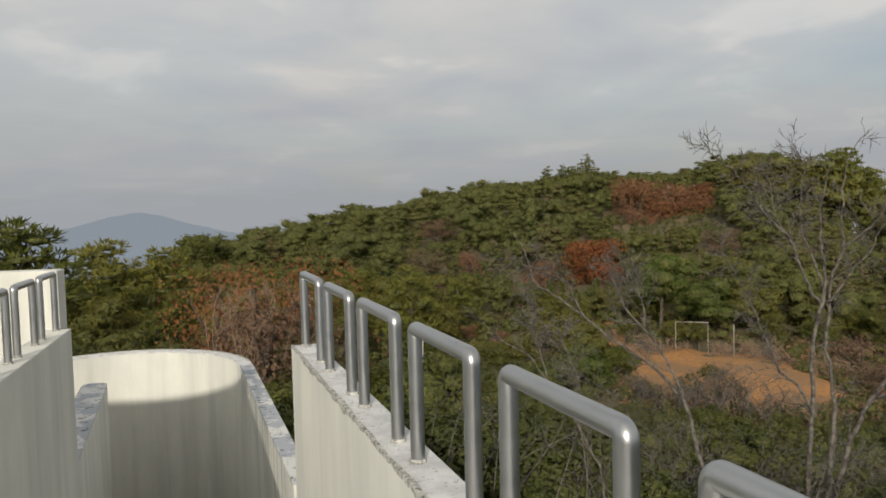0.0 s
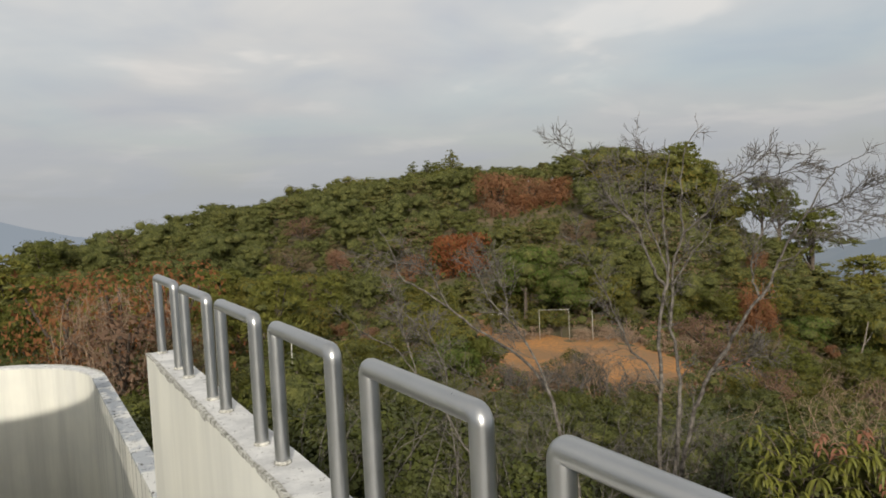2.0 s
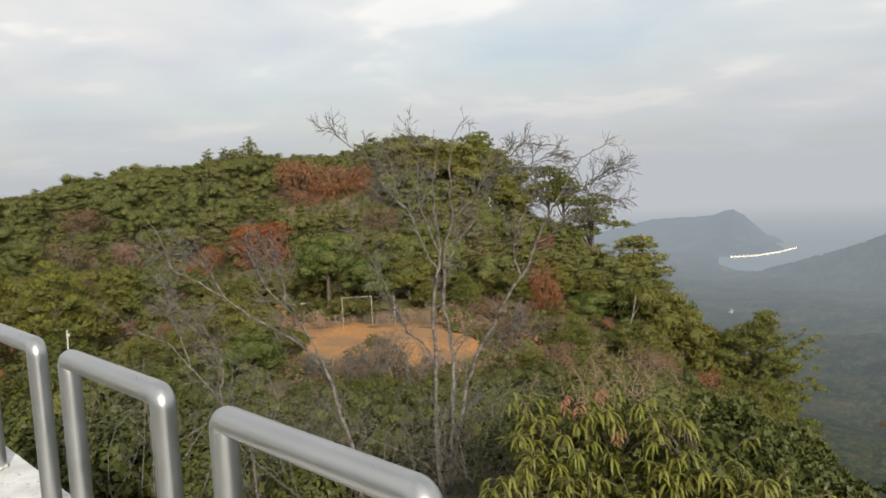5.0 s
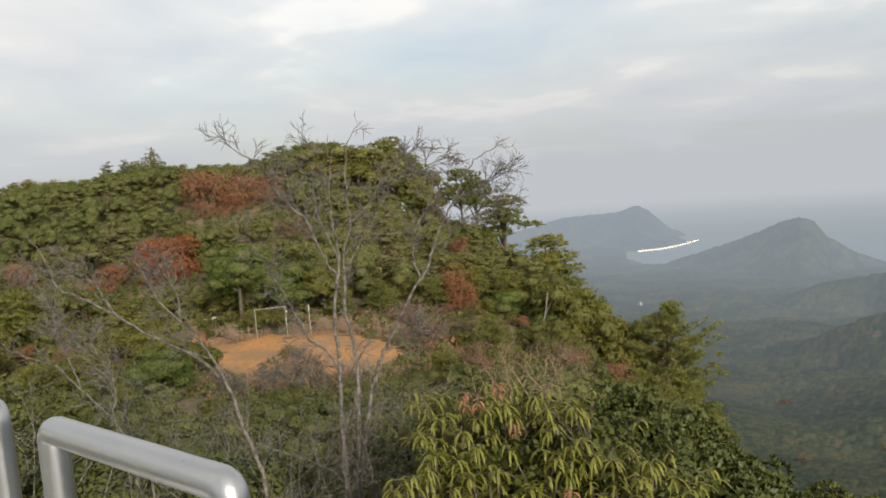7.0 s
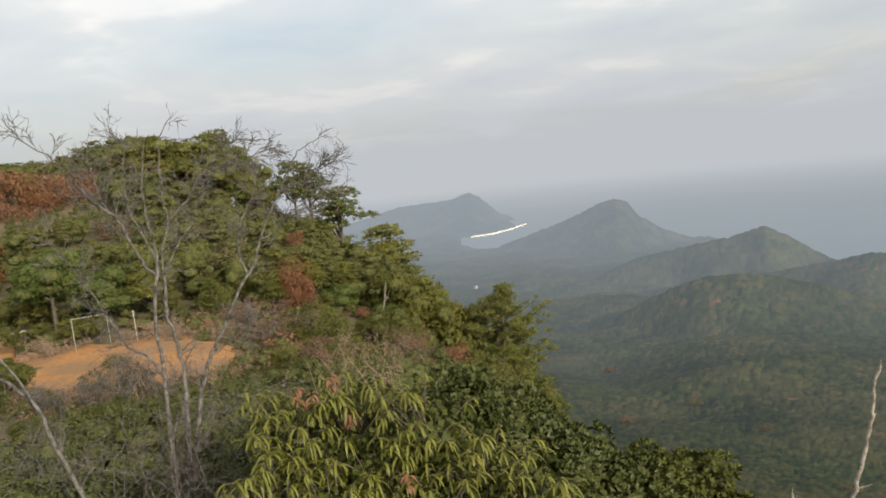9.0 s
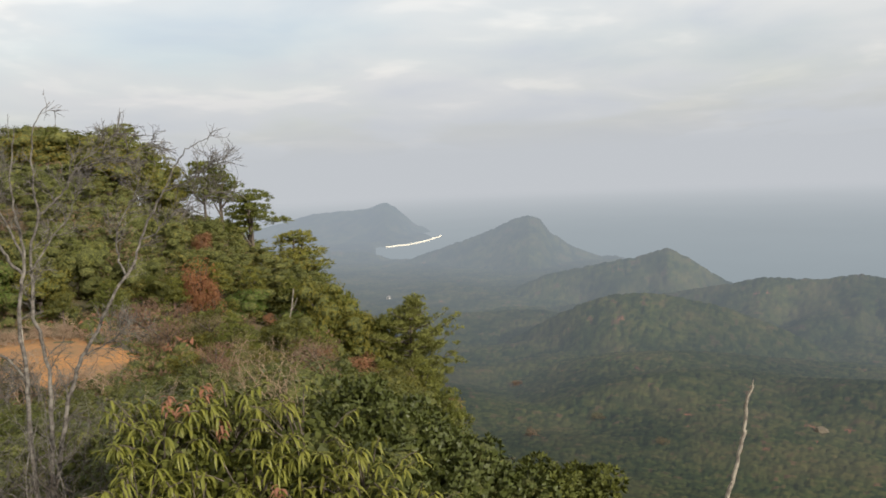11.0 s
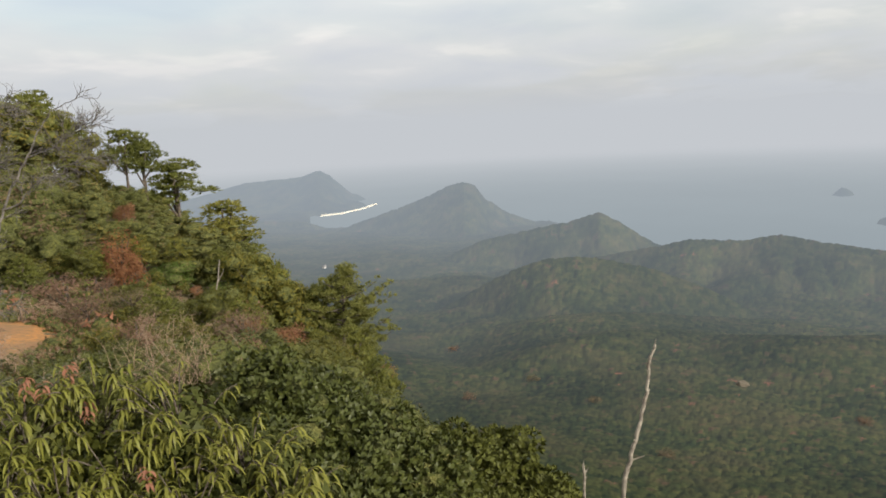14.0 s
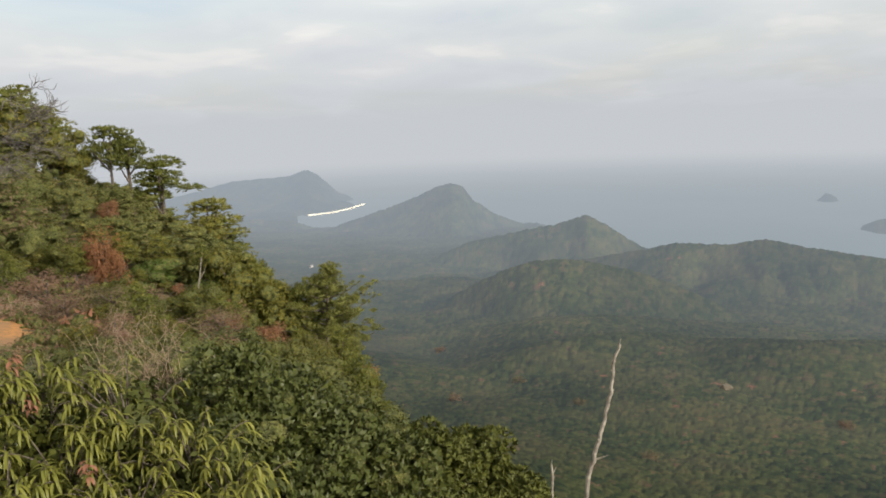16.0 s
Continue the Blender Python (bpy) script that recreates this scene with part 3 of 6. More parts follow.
def hoop(a, b, drop, label, drop_b=None):
    """A bent steel tube: two posts on flanges and the bar between. a, b: tops of the posts' axes."""
    a, b = np.array(a), np.array(b)
    ob = thing("handrail_hoop", label, "handrail", Matrix.Translation(tuple(a)), "steel hoops along the parapet")
    e = (b - a) / np.linalg.norm(b - a)
    down = np.array([0, 0, -1.0])
    L, rc = np.linalg.norm(b - a), 0.021
    # bar with both elbows
    left = [e * (rc - rc * np.cos(q)) + down * (rc - rc * np.sin(q)) for q in np.linspace(0, np.pi / 2, 7)]
    right = [e * (L - rc + rc * np.sin(q)) + down * (rc - rc * np.cos(q)) for q in np.linspace(0, np.pi / 2, 7)]
    left = [left[0] + down * 0.02, left[0] + down * 0.01] + left
    right = right + [right[-1] + down * 0.01, right[-1] + down * 0.02]
    part("top_bar", tube_mesh("top_bar", np.array(left + right), TUBE, STEEL, 24, False), ob)
    for at in (np.zeros(3), b - a):
        low = drop if drop_b is None or not at.any() else drop_b
        post = part("post", tube_mesh("post", np.array([at + down * (rc + 0.0195), at + down * low * 0.5, at + down * low]), TUBE, STEEL, 24, False), ob)
        part("flange", tube_mesh("flange", np.array([at + down * (low - 0.012), at + down * (low - 0.008), at + down * low]), [0.0262, 0.029, 0.031], LICHEN, 18), post, "grimy round flange")
    return ob


for k in range(7):
    near_end = RAIL_A + RAIL_D * PITCH * k - np.array([0, 0, TUBE])
    far_end = near_end - RAIL_D * LONG
    hoop(far_end, near_end, far_end[2] - coping_z(0.56 + PITCH * k - LONG), "brushed stainless steel tube hoop bolted to the white parapet", near_end[2] - coping_z(0.56 + PITCH * k))


def box_between(bm, p, q, inner, outer, z0, z1):
    """A straight wall in plan from p to q; inner, outer: offsets to its right-hand normal; z1 may differ at the two ends."""
    p, q = Vector(p), Vector(q)
    d = (q - p).normalized()
    n = Vector((d.y, -d.x))
    zz = z1 if isinstance(z1, tuple) else (z1, z1)
    vs = [bm.verts.new((*(c + n * o), z)) for (c, zt) in ((p, zz[0]), (q, zz[1])) for o, z in ((inner, z0), (outer, z0), (outer, zt), (inner, zt))]
    for f in ((0, 1, 2, 3), (7, 6, 5, 4), (0, 4, 5, 1), (1, 5, 6, 2), (2, 6, 7, 3), (3, 7, 4, 0)):
        bm.faces.new([vs[i] for i in f])
    bmesh.ops.recalc_face_normals(bm, faces=bm.faces)
    return vs


def bevelled(bm, w, seg=2):
    bmesh.ops.bevel(bm, geom=list(bm.edges), offset=w, segments=seg, affect="EDGES", profile=0.7)
    return bm


def walls():
    deck_z = -1.63
    far = RAIL_A[:2] - RAIL_D[:2] * 0.56
    near = RAIL_A[:2] + RAIL_D[:2] * 7.2
    ztop = (coping_z(0), coping_z(7.76))
    w = thing("wall_parapet", "white painted concrete parapet with a worn coping", "wall", kind="structure")
    bm = bmesh.new()
    box_between(bm, far, near, 0.085, -0.085, -7.5, tuple(z - 0.012 for z in ztop))
    part("wall_body", bevelled(bm, 0.008), w, "", PLASTER)
    bm = bmesh.new()
    box_between(bm, far, near, 0.080, -0.080, min(ztop) - 0.08, ztop)
    part("coping", bevelled(bm, 0.004), w, "grey-white flaking coping", COPING)
    # ragged dark line where the paint has lifted along the inner edge
    rng = np.random.default_rng(4)
    n = 420
    s = np.linspace(0, 7.7, n)
    d2, n2 = RAIL_D[:2], np.array([RAIL_D[1], -RAIL_D[0]])
    base = far[None] + d2[None] * s[:, None]
    zt = ztop[0] + (ztop[1] - ztop[0]) * s / 7.79
    jit = np.convolve(rng.normal(0, 1, n + 14), np.ones(15) / 11, "valid")
    ia, ib = 0.0875 + 0 * s, 0.070 + 0.010 * jit
    drop = 0.018 + 0.016 * np.convolve(rng.normal(0, 1, n + 4), np.ones(5) / 5, "valid")
    va = np.column_stack([base + n2 * ia[:, None], zt - np.clip(drop, 0.002, 0.05)])
    vb = np.column_stack([base + n2 * ia[:, None], zt + 0.0030])
    vc = np.column_stack([base + n2 * ib[:, None], zt + 0.0035])
    V = np.concatenate([va, vb, vc])
    i = np.arange(n - 1)
    F = np.concatenate([np.stack([i, i + 1, n + i + 1, n + i], -1), np.stack([n + i, n + i + 1, 2 * n + i + 1, 2 * n + i], -1)])
    part("worn_edge", mesh_of("worn_edge", V, F, [LICHEN]), w, "dark lichened edge of the coping")

    # deck
    bm = bmesh.new()
    d, nn = Vector(RAIL_D[:2]), Vector((RAIL_D[1], -RAIL_D[0]))
    a, b = Vector(far), Vector(near)
    vs = [bm.verts.new((*p, z)) for z in (deck_z - 0.2, deck_z) for p in (a + d * 2.2 + nn * 0.08, b + nn * 0.08, b + nn * 2.6, a + d * 2.2 + nn * 2.6)]
    for f in ((3, 2, 1, 0), (4, 5, 6, 7), (0, 1, 5, 4), (1, 2, 6, 5), (2, 3, 7, 6), (3, 0, 4, 7)):
        bm.faces.new([vs[i] for i in f])
    me = bpy.data.meshes.new("floor")
    bm.to_mesh(me)
    bm.free()
    me.materials.append(COPING)
    tagged(new("floor", me), "grey concrete deck of the lookout", "floor", kind="structure")

    # unseen block added under the deck to keep sky light off the ramp
    w = thing("wall_sky_blocker", "unseen concrete block under the deck, added to keep sky light off the ramp", "wall", kind="structure")
    bm = bmesh.new()
    p0, p1 = a + d * 2.25 + nn * 1.35, b + nn * 1.35
    box_between(bm, p0, p1, -1.2, 1.2, -7.5, deck_z - 0.2)
    part("wall_body", bevelled(bm, 0.01), w, "", PLASTER)

    # the other parapet, with its own hoops
    la, lb, lz = Vector((-3.19, 6.20)), Vector((-1.48, 0.50)), -1.0
    w = thing("wall_left", "white concrete parapet streaked with grey runs", "wall", kind="structure")
    bm = bmesh.new()
    box_between(bm, la, lb, 0.0, 0.20, -8.0, lz)
    part("wall_body", bevelled(bm, 0.012), w, "", PLASTER)
    ld = (lb - la).normalized()
    ln = Vector((ld.y, -ld.x))
    c = la + ln * 0.10
    for k in range(4):
        p, q = c + ld * (0.09 + 0.69 * k), c + ld * (0.09 + 0.69 * k + 0.47)
        hoop((p.x, p.y, lz + TALL - TUBE), (q.x, q.y, lz + TALL - TUBE), TALL - TUBE, "brushed stainless steel tube hoop bolted to the white parapet")
    # higher screen wall across the parapet's end
    w = thing("wall_screen", "white concrete screen wall with a thin coping", "wall", kind="structure")
    bm = bmesh.new()
    box_between(bm, (-3.30, 6.29), (-6.7, 5.75), -0.09, 0.09, -8.0, -0.505)
    part("wall_body", bevelled(bm, 0.02, 3), w, "", PLASTER)


def curved_wall():
    """The lower ramp's outer wall: two straight arms joined by a half round."""
    ax = np.array([-0.352, 0.936])
    right = np.array([ax[1], -ax[0]])
    c = np.array([-4.96, 10.47])
    rin, thick, top, foot = 1.88, 0.16, -2.4, -9.0
    s = [np.concatenate([c + right * rin - ax * q, right]) for q in np.linspace(5.2, 0.0, 27)]
    s += [np.concatenate([c + rin * (np.cos(q) * right + np.sin(q) * ax), np.cos(q) * right + np.sin(q) * ax]) for q in np.linspace(0, np.pi, 33)[1:]]
    s += [np.concatenate([c - right * rin - ax * q, -right]) for q in np.linspace(0, 5.2, 27)[1:]]
    s = np.array(s)
    w = thing("wall_ramp", "white curved concrete wall stained in vertical streaks", "wall", kind="structure")

    def shell(o0, o1, z0, z1):
        n = len(s)
        V = np.concatenate([np.column_stack([s[:, :2] + s[:, 2:] * o, np.full(n, z)]) for o, z in ((o0, z0), (o0, z1), (o1, z1), (o1, z0))])
        i = np.arange(n - 1)
        F = np.concatenate([np.stack([k * n + i, k * n + i + 1, ((k + 1) % 4) * n + i + 1, ((k + 1) % 4) * n + i], -1) for k in range(4)])
        F = np.concatenate([F, [[0, n, 2 * n, 3 * n], [n - 1, 4 * n - 1, 3 * n - 1, 2 * n - 1]]])
        return V, F
    V, F = shell(0, thick, foot, top - 0.02)
    part("wall_body", mesh_of("wall_body", V, F, [PLASTER], smooth=False), w)
    whole = s
    s = whole[:28]
    V, F = shell(-0.012, thick + 0.012, top - 0.02, top + 0.012)
    part("coping", mesh_of("coping", V, F, [RAMP_COPING]), w, "blue-grey flaking coping")
    s = whole[27:]
    V, F = shell(-0.004, thick + 0.008, top - 0.02, top + 0.008)
    part("coping", mesh_of("coping", V, F, [COPING]), w, "cream coping on the round end")
    V, F = shell(thick - 0.018, thick + 0.016, top - 0.035, top + 0.016)
    part("worn_edge", mesh_of("worn_edge", V, F, [LICHEN]), w, "dark lichened outer edge")
    s = whole
    # dark drips below the coping on the arm that faces the sun
    rng = np.random.default_rng(14)
    V, F = [], []
    for q in np.arange(0.1, 4.9, 0.27):
        q, d, wide = q + rng.uniform(-0.06, 0.06), rng.uniform(0.35, 1.0), rng.uniform(0.012, 0.028)
        p0, k = c + right * (rin - 0.003), len(V)
        for o, z in ((-wide, top - 0.02), (wide, top - 0.02), (wide * 0.5, top - 0.02 - d), (-wide * 0.5, top - 0.02 - d)):
            V.append((*(p0 - ax * (q + o)), z))
        F.append((k, k + 1, k + 2, k + 3))
    tagged(part("drip_stain", mesh_of("drip_stain", V, F, [LICHEN]), w, "dark drip stains below the coping"), kind="stuff")
    # middle wall between the two flights
    w = thing("wall_middle", "low white dividing wall with a rounded grey top", "wall", kind="structure")
    e = c - ax * 0.40 - right * 0.12
    h, pts = 0.165, []
    for q in np.linspace(0, np.pi, 13):
        pts.append(e + h * (np.cos(q) * right + np.sin(q) * ax))
    pts.append(e - right * h - ax * 6.0)
    pts.append(e + right * h - ax * 6.0)
    bm = bmesh.new()
    lo, hi = [bm.verts.new((*p, foot)) for p in pts], [bm.verts.new((*p, -2.42)) for p in pts]
    n = len(pts)
    for k in range(n):
        bm.faces.new((lo[k], lo[(k + 1) % n], hi[(k + 1) % n], hi[k]))
    part("wall_body", bm, w, "", PLASTER)
    bm = bmesh.new()
    lo, hi = [bm.verts.new((*p, -2.42)) for p in pts], [bm.verts.new((*p, -2.405)) for p in pts]
    for k in range(n):
        bm.faces.new((lo[k], lo[(k + 1) % n], hi[(k + 1) % n], hi[k]))
    bm.faces.new(hi)
    part("coping", bm, w, "blue-grey flaking coping", RAMP_COPING)
    # unseen floor of the lower ramp, coloured dark to cut bounced light
    bm = bmesh.new()
    bm.faces.new([bm.verts.new((*p[:2], -7.0)) for p in s])
    bmesh.ops.recalc_face_normals(bm, faces=bm.faces)
    me = bpy.data.meshes.new("floor_ramp")
    bm.to_mesh(me)
    bm.free()
    me.materials.append(plain("shade_toned_concrete", (0.13, 0.13, 0.12), 0.85, 0.3, 2.5))
    tagged(new("floor_ramp", me), "unseen concrete floor of the lower ramp, darkened against bounced light", "floor", kind="structure")


walls()
curved_wall()


# ---- woods ----
def leaf_cloud(rng, n, blobs, size, flat=0.0, droop=0.0, tri=False):
    """n small leaf sprays on the skins of several blobs (x, y, z, radius, squash). Gives vertices, faces and normals."""
    b = np.array(blobs)
    w = b[:, 3] ** 2
    k = rng.choice(len(b), n, p=w / w.sum())
    d = rng.normal(0, 1, (n, 3))
    d[:, 2] += 0.35
    d /= np.linalg.norm(d, axis=1, keepdims=True)
    rad = b[k, 3] * (0.62 + 0.52 * np.sqrt(rng.uniform(0, 1, n)))
    p = b[k, :3] + d * rad[:, None] * np.stack([np.ones(n), np.ones(n), b[k, 4]], -1)
    nrm = d + rng.normal(0, 0.38, (n, 3)) + np.array([0, 0, flat])
    nrm /= np.linalg.norm(nrm, axis=1, keepdims=True)
    u = np.cross(nrm, rng.normal(0, 1, (n, 3)))
    u /= np.linalg.norm(u, axis=1, keepdims=True)
    v = np.cross(nrm, u)
    s = size * rng.uniform(0.6, 1.35, n)[:, None]
    a = rng.uniform(0.5, 0.9, n)[:, None]
    tip = np.array([0, 0, -droop]) * s
    N = d * np.array([1, 1, 1.15]) + nrm * 0.55
    N /= np.linalg.norm(N, axis=1, keepdims=True)
    if tri:
        V = np.stack([p - u * s * 0.45 - v * s * a * 0.36, p + u * s * 0.56 + nrm * s * 0.15, p - u * s * 0.30 + v * s * a * 0.45], 1).reshape(-1, 3)
        return V, np.arange(n * 3).reshape(-1, 3), np.repeat(N, 3, 0)
    V = np.stack([p - u * s * 0.5, p - v * s * a * 0.5 + nrm * s * 0.12, p + u * s * 0.5 + tip, p + v * s * a * 0.5 + nrm * s * 0.12], 1).reshape(-1, 3)
    return V, np.arange(n * 4).reshape(-1, 4), np.repeat(N, 4, 0)


def tuft_cloud(rng, n, blobs, length, width=0.2, blades=6, rise=0.8, splay=0.75):
    """Needle tufts or leaf rosettes at the shoot tips of several blobs. Gives vertices, faces and normals."""
    b = np.array(blobs)
    w = b[:, 3] ** 2
    k = rng.choice(len(b), n, p=w / w.sum())
    d = rng.normal(0, 1, (n, 3))
    d[:, 2] += 0.35
    d /= np.linalg.norm(d, axis=1, keepdims=True)
    rad = b[k, 3] * (0.55 + 0.50 * np.sqrt(rng.uniform(0, 1, n)))
    p = b[k, :3] + d * rad[:, None] * np.stack([np.ones(n), np.ones(n), b[k, 4]], -1)
    axis = d + rng.normal(0, 0.25, (n, 3)) + np.array([0, 0, rise])
    axis /= np.linalg.norm(axis, axis=1, keepdims=True)
    u = np.cross(axis, rng.normal(0, 1, (n, 3)))
    u /= np.linalg.norm(u, axis=1, keepdims=True)
    v = np.cross(axis, u)
    Vs, Ns = [], []
    for j in range(blades):
        a = j * 2.399 + rng.uniform(-0.4, 0.4, (n, 1))
        out = u * np.cos(a) + v * np.sin(a)
        way = axis * (1.0 if j else 1.4) + out * splay * rng.uniform(0.5, 1.3, (n, 1))
        way /= np.linalg.norm(way, axis=1, keepdims=True)
        side = np.cross(way, d + axis * 0.5 + rng.normal(0, 0.4, (n, 3)))
        side /= np.linalg.norm(side, axis=1, keepdims=True)
        side *= np.where((np.cross(way, side) * (d + axis * 0.5)).sum(1, keepdims=True) > 0, 1, -1)
        s = length * rng.uniform(0.65, 1.25, (n, 1))
        root, tip, mid = p, p + way * s, p + way * s * 0.5
        Vs.append(np.stack([root, mid - side * s * width, tip, mid + side * s * width], 1))
        N = np.cross(way, side) + (d * np.array([1, 1, 1.1]) + axis * 0.4) * 0.4
        N /= np.linalg.norm(N, axis=1, keepdims=True)
        Ns.append(np.repeat(N[:, None], 4, 1))
    V, N = np.concatenate(Vs).reshape(-1, 3), np.concatenate(Ns).reshape(-1, 3)
    return V, np.arange(len(V)).reshape(-1, 4), N


def ico(sub=1):
    bm = bmesh.new()
    bmesh.ops.create_icosphere(bm, subdivisions=sub, radius=1)
    v = np.array([q.co[:] for q in bm.verts])
    f = np.array([[q.index for q in g.verts] for g in bm.faces])
    bm.free()
    return v, f


ICO_V, ICO_F = ico(1)


def tri_quads(f):
    """Triangles as a (m, 3) array."""
    return np.concatenate([f[:, [0, 1, 2]], f[:, [0, 2, 3]]]) if f.shape[1] == 4 else f


def crown_arrays(rng, blobs, n, size, flat=0.0, core=0.80, droop=0.0, tri=False, shade=1, tufts=None):
    """Leaves and the shaded inside of a crown, as triangles, with slots 0 (leaf) and 1 (inside) and the normals."""
    V, F, N = tuft_cloud(rng, n, blobs, size, *tufts) if tufts else leaf_cloud(rng, n, blobs, size, flat, droop, tri)
    F = tri_quads(F)
    Vs, Fs, S, Ns = [V], [F], [np.zeros(len(F), int)], [N]
    at = len(V)
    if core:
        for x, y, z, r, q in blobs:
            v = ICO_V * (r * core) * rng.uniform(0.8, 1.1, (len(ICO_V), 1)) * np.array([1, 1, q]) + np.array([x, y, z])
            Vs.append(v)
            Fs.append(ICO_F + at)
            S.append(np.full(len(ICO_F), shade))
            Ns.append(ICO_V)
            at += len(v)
    return np.concatenate(Vs), np.concatenate(Fs), np.concatenate(S), np.concatenate(Ns)


def broad_blobs(rng, r, h, n):
    out = [(0, 0, h * 0.62, r * 0.72, 0.8)]
    for k in range(n):
        a = k * 2.399 + rng.uniform(-0.4, 0.4)
        d = r * rng.uniform(0.38, 0.68)
        out.append((math.cos(a) * d, math.sin(a) * d, h * rng.uniform(0.42, 0.86), r * rng.uniform(0.26, 0.44), rng.uniform(0.50, 0.80)))
    return out


def pine_blobs(rng, r, h, n):
    """Flat pads stepping in towards the top, as on an old red pine."""
    out = []
    for k in range(n):
        t = k / max(1, n - 1)
        a = k * 2.399 + rng.uniform(-0.5, 0.5)
        d = r * (1 - 0.75 * t) * rng.uniform(0.35, 0.75)
        out.append((math.cos(a) * d, math.sin(a) * d, h * (0.42 + 0.52 * t) + rng.uniform(-0.1, 0.1) * r, r * (0.52 - 0.22 * t) * rng.uniform(0.8, 1.15), rng.uniform(0.26, 0.40)))
    return out


def umbrella_blobs(rng, r, h, n):
    """Level pads on a bare stem, as on a wind-blown ridge pine."""
    out = []
    for k in range(n):
        t = k / (n - 1)
        a = k * 2.399 + rng.uniform(-0.6, 0.6)
        d = r * (1 - 0.8 * t) * rng.uniform(0.15, 0.85)
        out.append((math.cos(a) * d, math.sin(a) * d, h * (0.58 + 0.40 * t) + rng.uniform(-0.04, 0.04) * h, r * (0.42 - 0.16 * t) * rng.uniform(0.7, 1.2), rng.uniform(0.28, 0.45)))
    return out


def stem_arrays(rng, h, r0, lean=0.1, sides=6):
    z = np.linspace(-0.5, h, 7)
    p = np.stack([lean * h * 0.12 * np.sin(z / h * 3 + rng.uniform(0, 6)), lean * h * 0.12 * np.cos(z / h * 2.4 + rng.uniform(0, 6)), z], -1)
    p[:, :2] -= p[1, :2]
    return tube(p, np.linspace(r0, r0 * 0.25, 7), sides, caps=False)


def tree_proto(kind, seed, r, h, n, size, leaf, core=0.78, shade=1):
    rng = np.random.default_rng(seed)
    if kind == "umbrella":
        blobs = umbrella_blobs(rng, r, h, 13)
        V, F, S, N = crown_arrays(rng, blobs, n // 4, size * 2.0, 1.2, core, shade=shade, tufts=(0.11, 5))
    elif kind == "pine":
        blobs = pine_blobs(rng, r, h, 13)
        V, F, S, N = crown_arrays(rng, blobs, n // 4, size * 2.0, 0.9, core, shade=shade, tufts=(0.11, 5))
    elif kind == "spire":
        blobs = spire_blobs(rng, r, h, 22)
        V, F, S, N = crown_arrays(rng, blobs, n // 4, size * 2.0, 0.6, core, shade=shade, tufts=(0.11, 5, 0.25))
    else:
        blobs = broad_blobs(rng, r, h, 15)
        V, F, S, N = crown_arrays(rng, blobs, n, size, 0.25, core, tri=True, shade=shade)
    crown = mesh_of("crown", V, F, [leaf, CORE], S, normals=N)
    v, f = stem_arrays(rng, h * 0.8, r * 0.07)
    vs, fs = [v], [f]
    at = len(v)
    for x, y, z, q, _ in blobs[1::2]:
        v, f = tube(np.array([[0, 0, z * 0.6], [x * 0.5, y * 0.5, z * 0.78], [x, y, z]]), [r * 0.035, r * 0.025, r * 0.012], 5, caps=False)
        vs.append(v), fs.append(f + at)
        at += len(v)
    trunk = mesh_of("trunk", np.concatenate(vs), np.concatenate(fs), [BARK], smooth=True)
    return trunk, crown


def spire_blobs(rng, r, h, n):
    """Whorls of short boughs on a pointed conifer."""
    out = []
    for k in range(n):
        t = k / (n - 1)
        a = k * 2.399 + rng.uniform(-0.4, 0.4)
        d = r * (1 - t) ** 0.8 * 0.62
        out.append((math.cos(a) * d, math.sin(a) * d, h * (0.22 + 0.76 * t), r * (0.42 * (1 - t) + 0.10), 0.38))
    return out


def plant_tree(proto, name, label, category, x, y, z, turn, scale, group, tall=1.0):
    ob = thing(name, label, category, Matrix.LocRotScale((x, y, z), Euler((0, 0, turn)), (scale, scale, scale * tall)), group)
    part("trunk", proto[0], ob)
    part("crown", proto[1], ob)
    return ob


FIELD_AZ, FIELD_R = 21.0, 42.0


def clearing(az, r):
    """True on the clay field and the path that leaves it."""
    e = ((az - FIELD_AZ) / 8.5) ** 2 + ((r - FIELD_R) / 7.0) ** 2
    return (e < 1) | ((abs(az - 11.5) < 1.2) & (r > 44) & (r < 60)) | (r < 8.5) | ((az > 11.5) & (az < 31) & (r > 31.5) & (r < 49.8)) | ((az > 12.0) & (az < 23.5) & (r > 42) & (r < 49.8))


# how high the tops of the trees stand, as an angle from the lookout, by bearing: the thicket below it, and the belt of trees behind
TOP_AZ = [-36, -26, -14, -6, 1, 8, 11, 30, 36, 42, 48, 53, 58, 66, 72]
TOP_NEAR = [-4.2, -5.1, -6.7, -9.2, -11.6, -12.2, -14.9, -14.9, -13.8, -14.6, -16.8, -19.5, -23.7, -29.9, -33]
TOP_BELT = [-3.2, -3.4, -3.2, -4.3, -5.1, -6.4, -7.3, -7.4, -7.2, -9.0, -12.3, -15.3, -21.7, -29.9, -33]

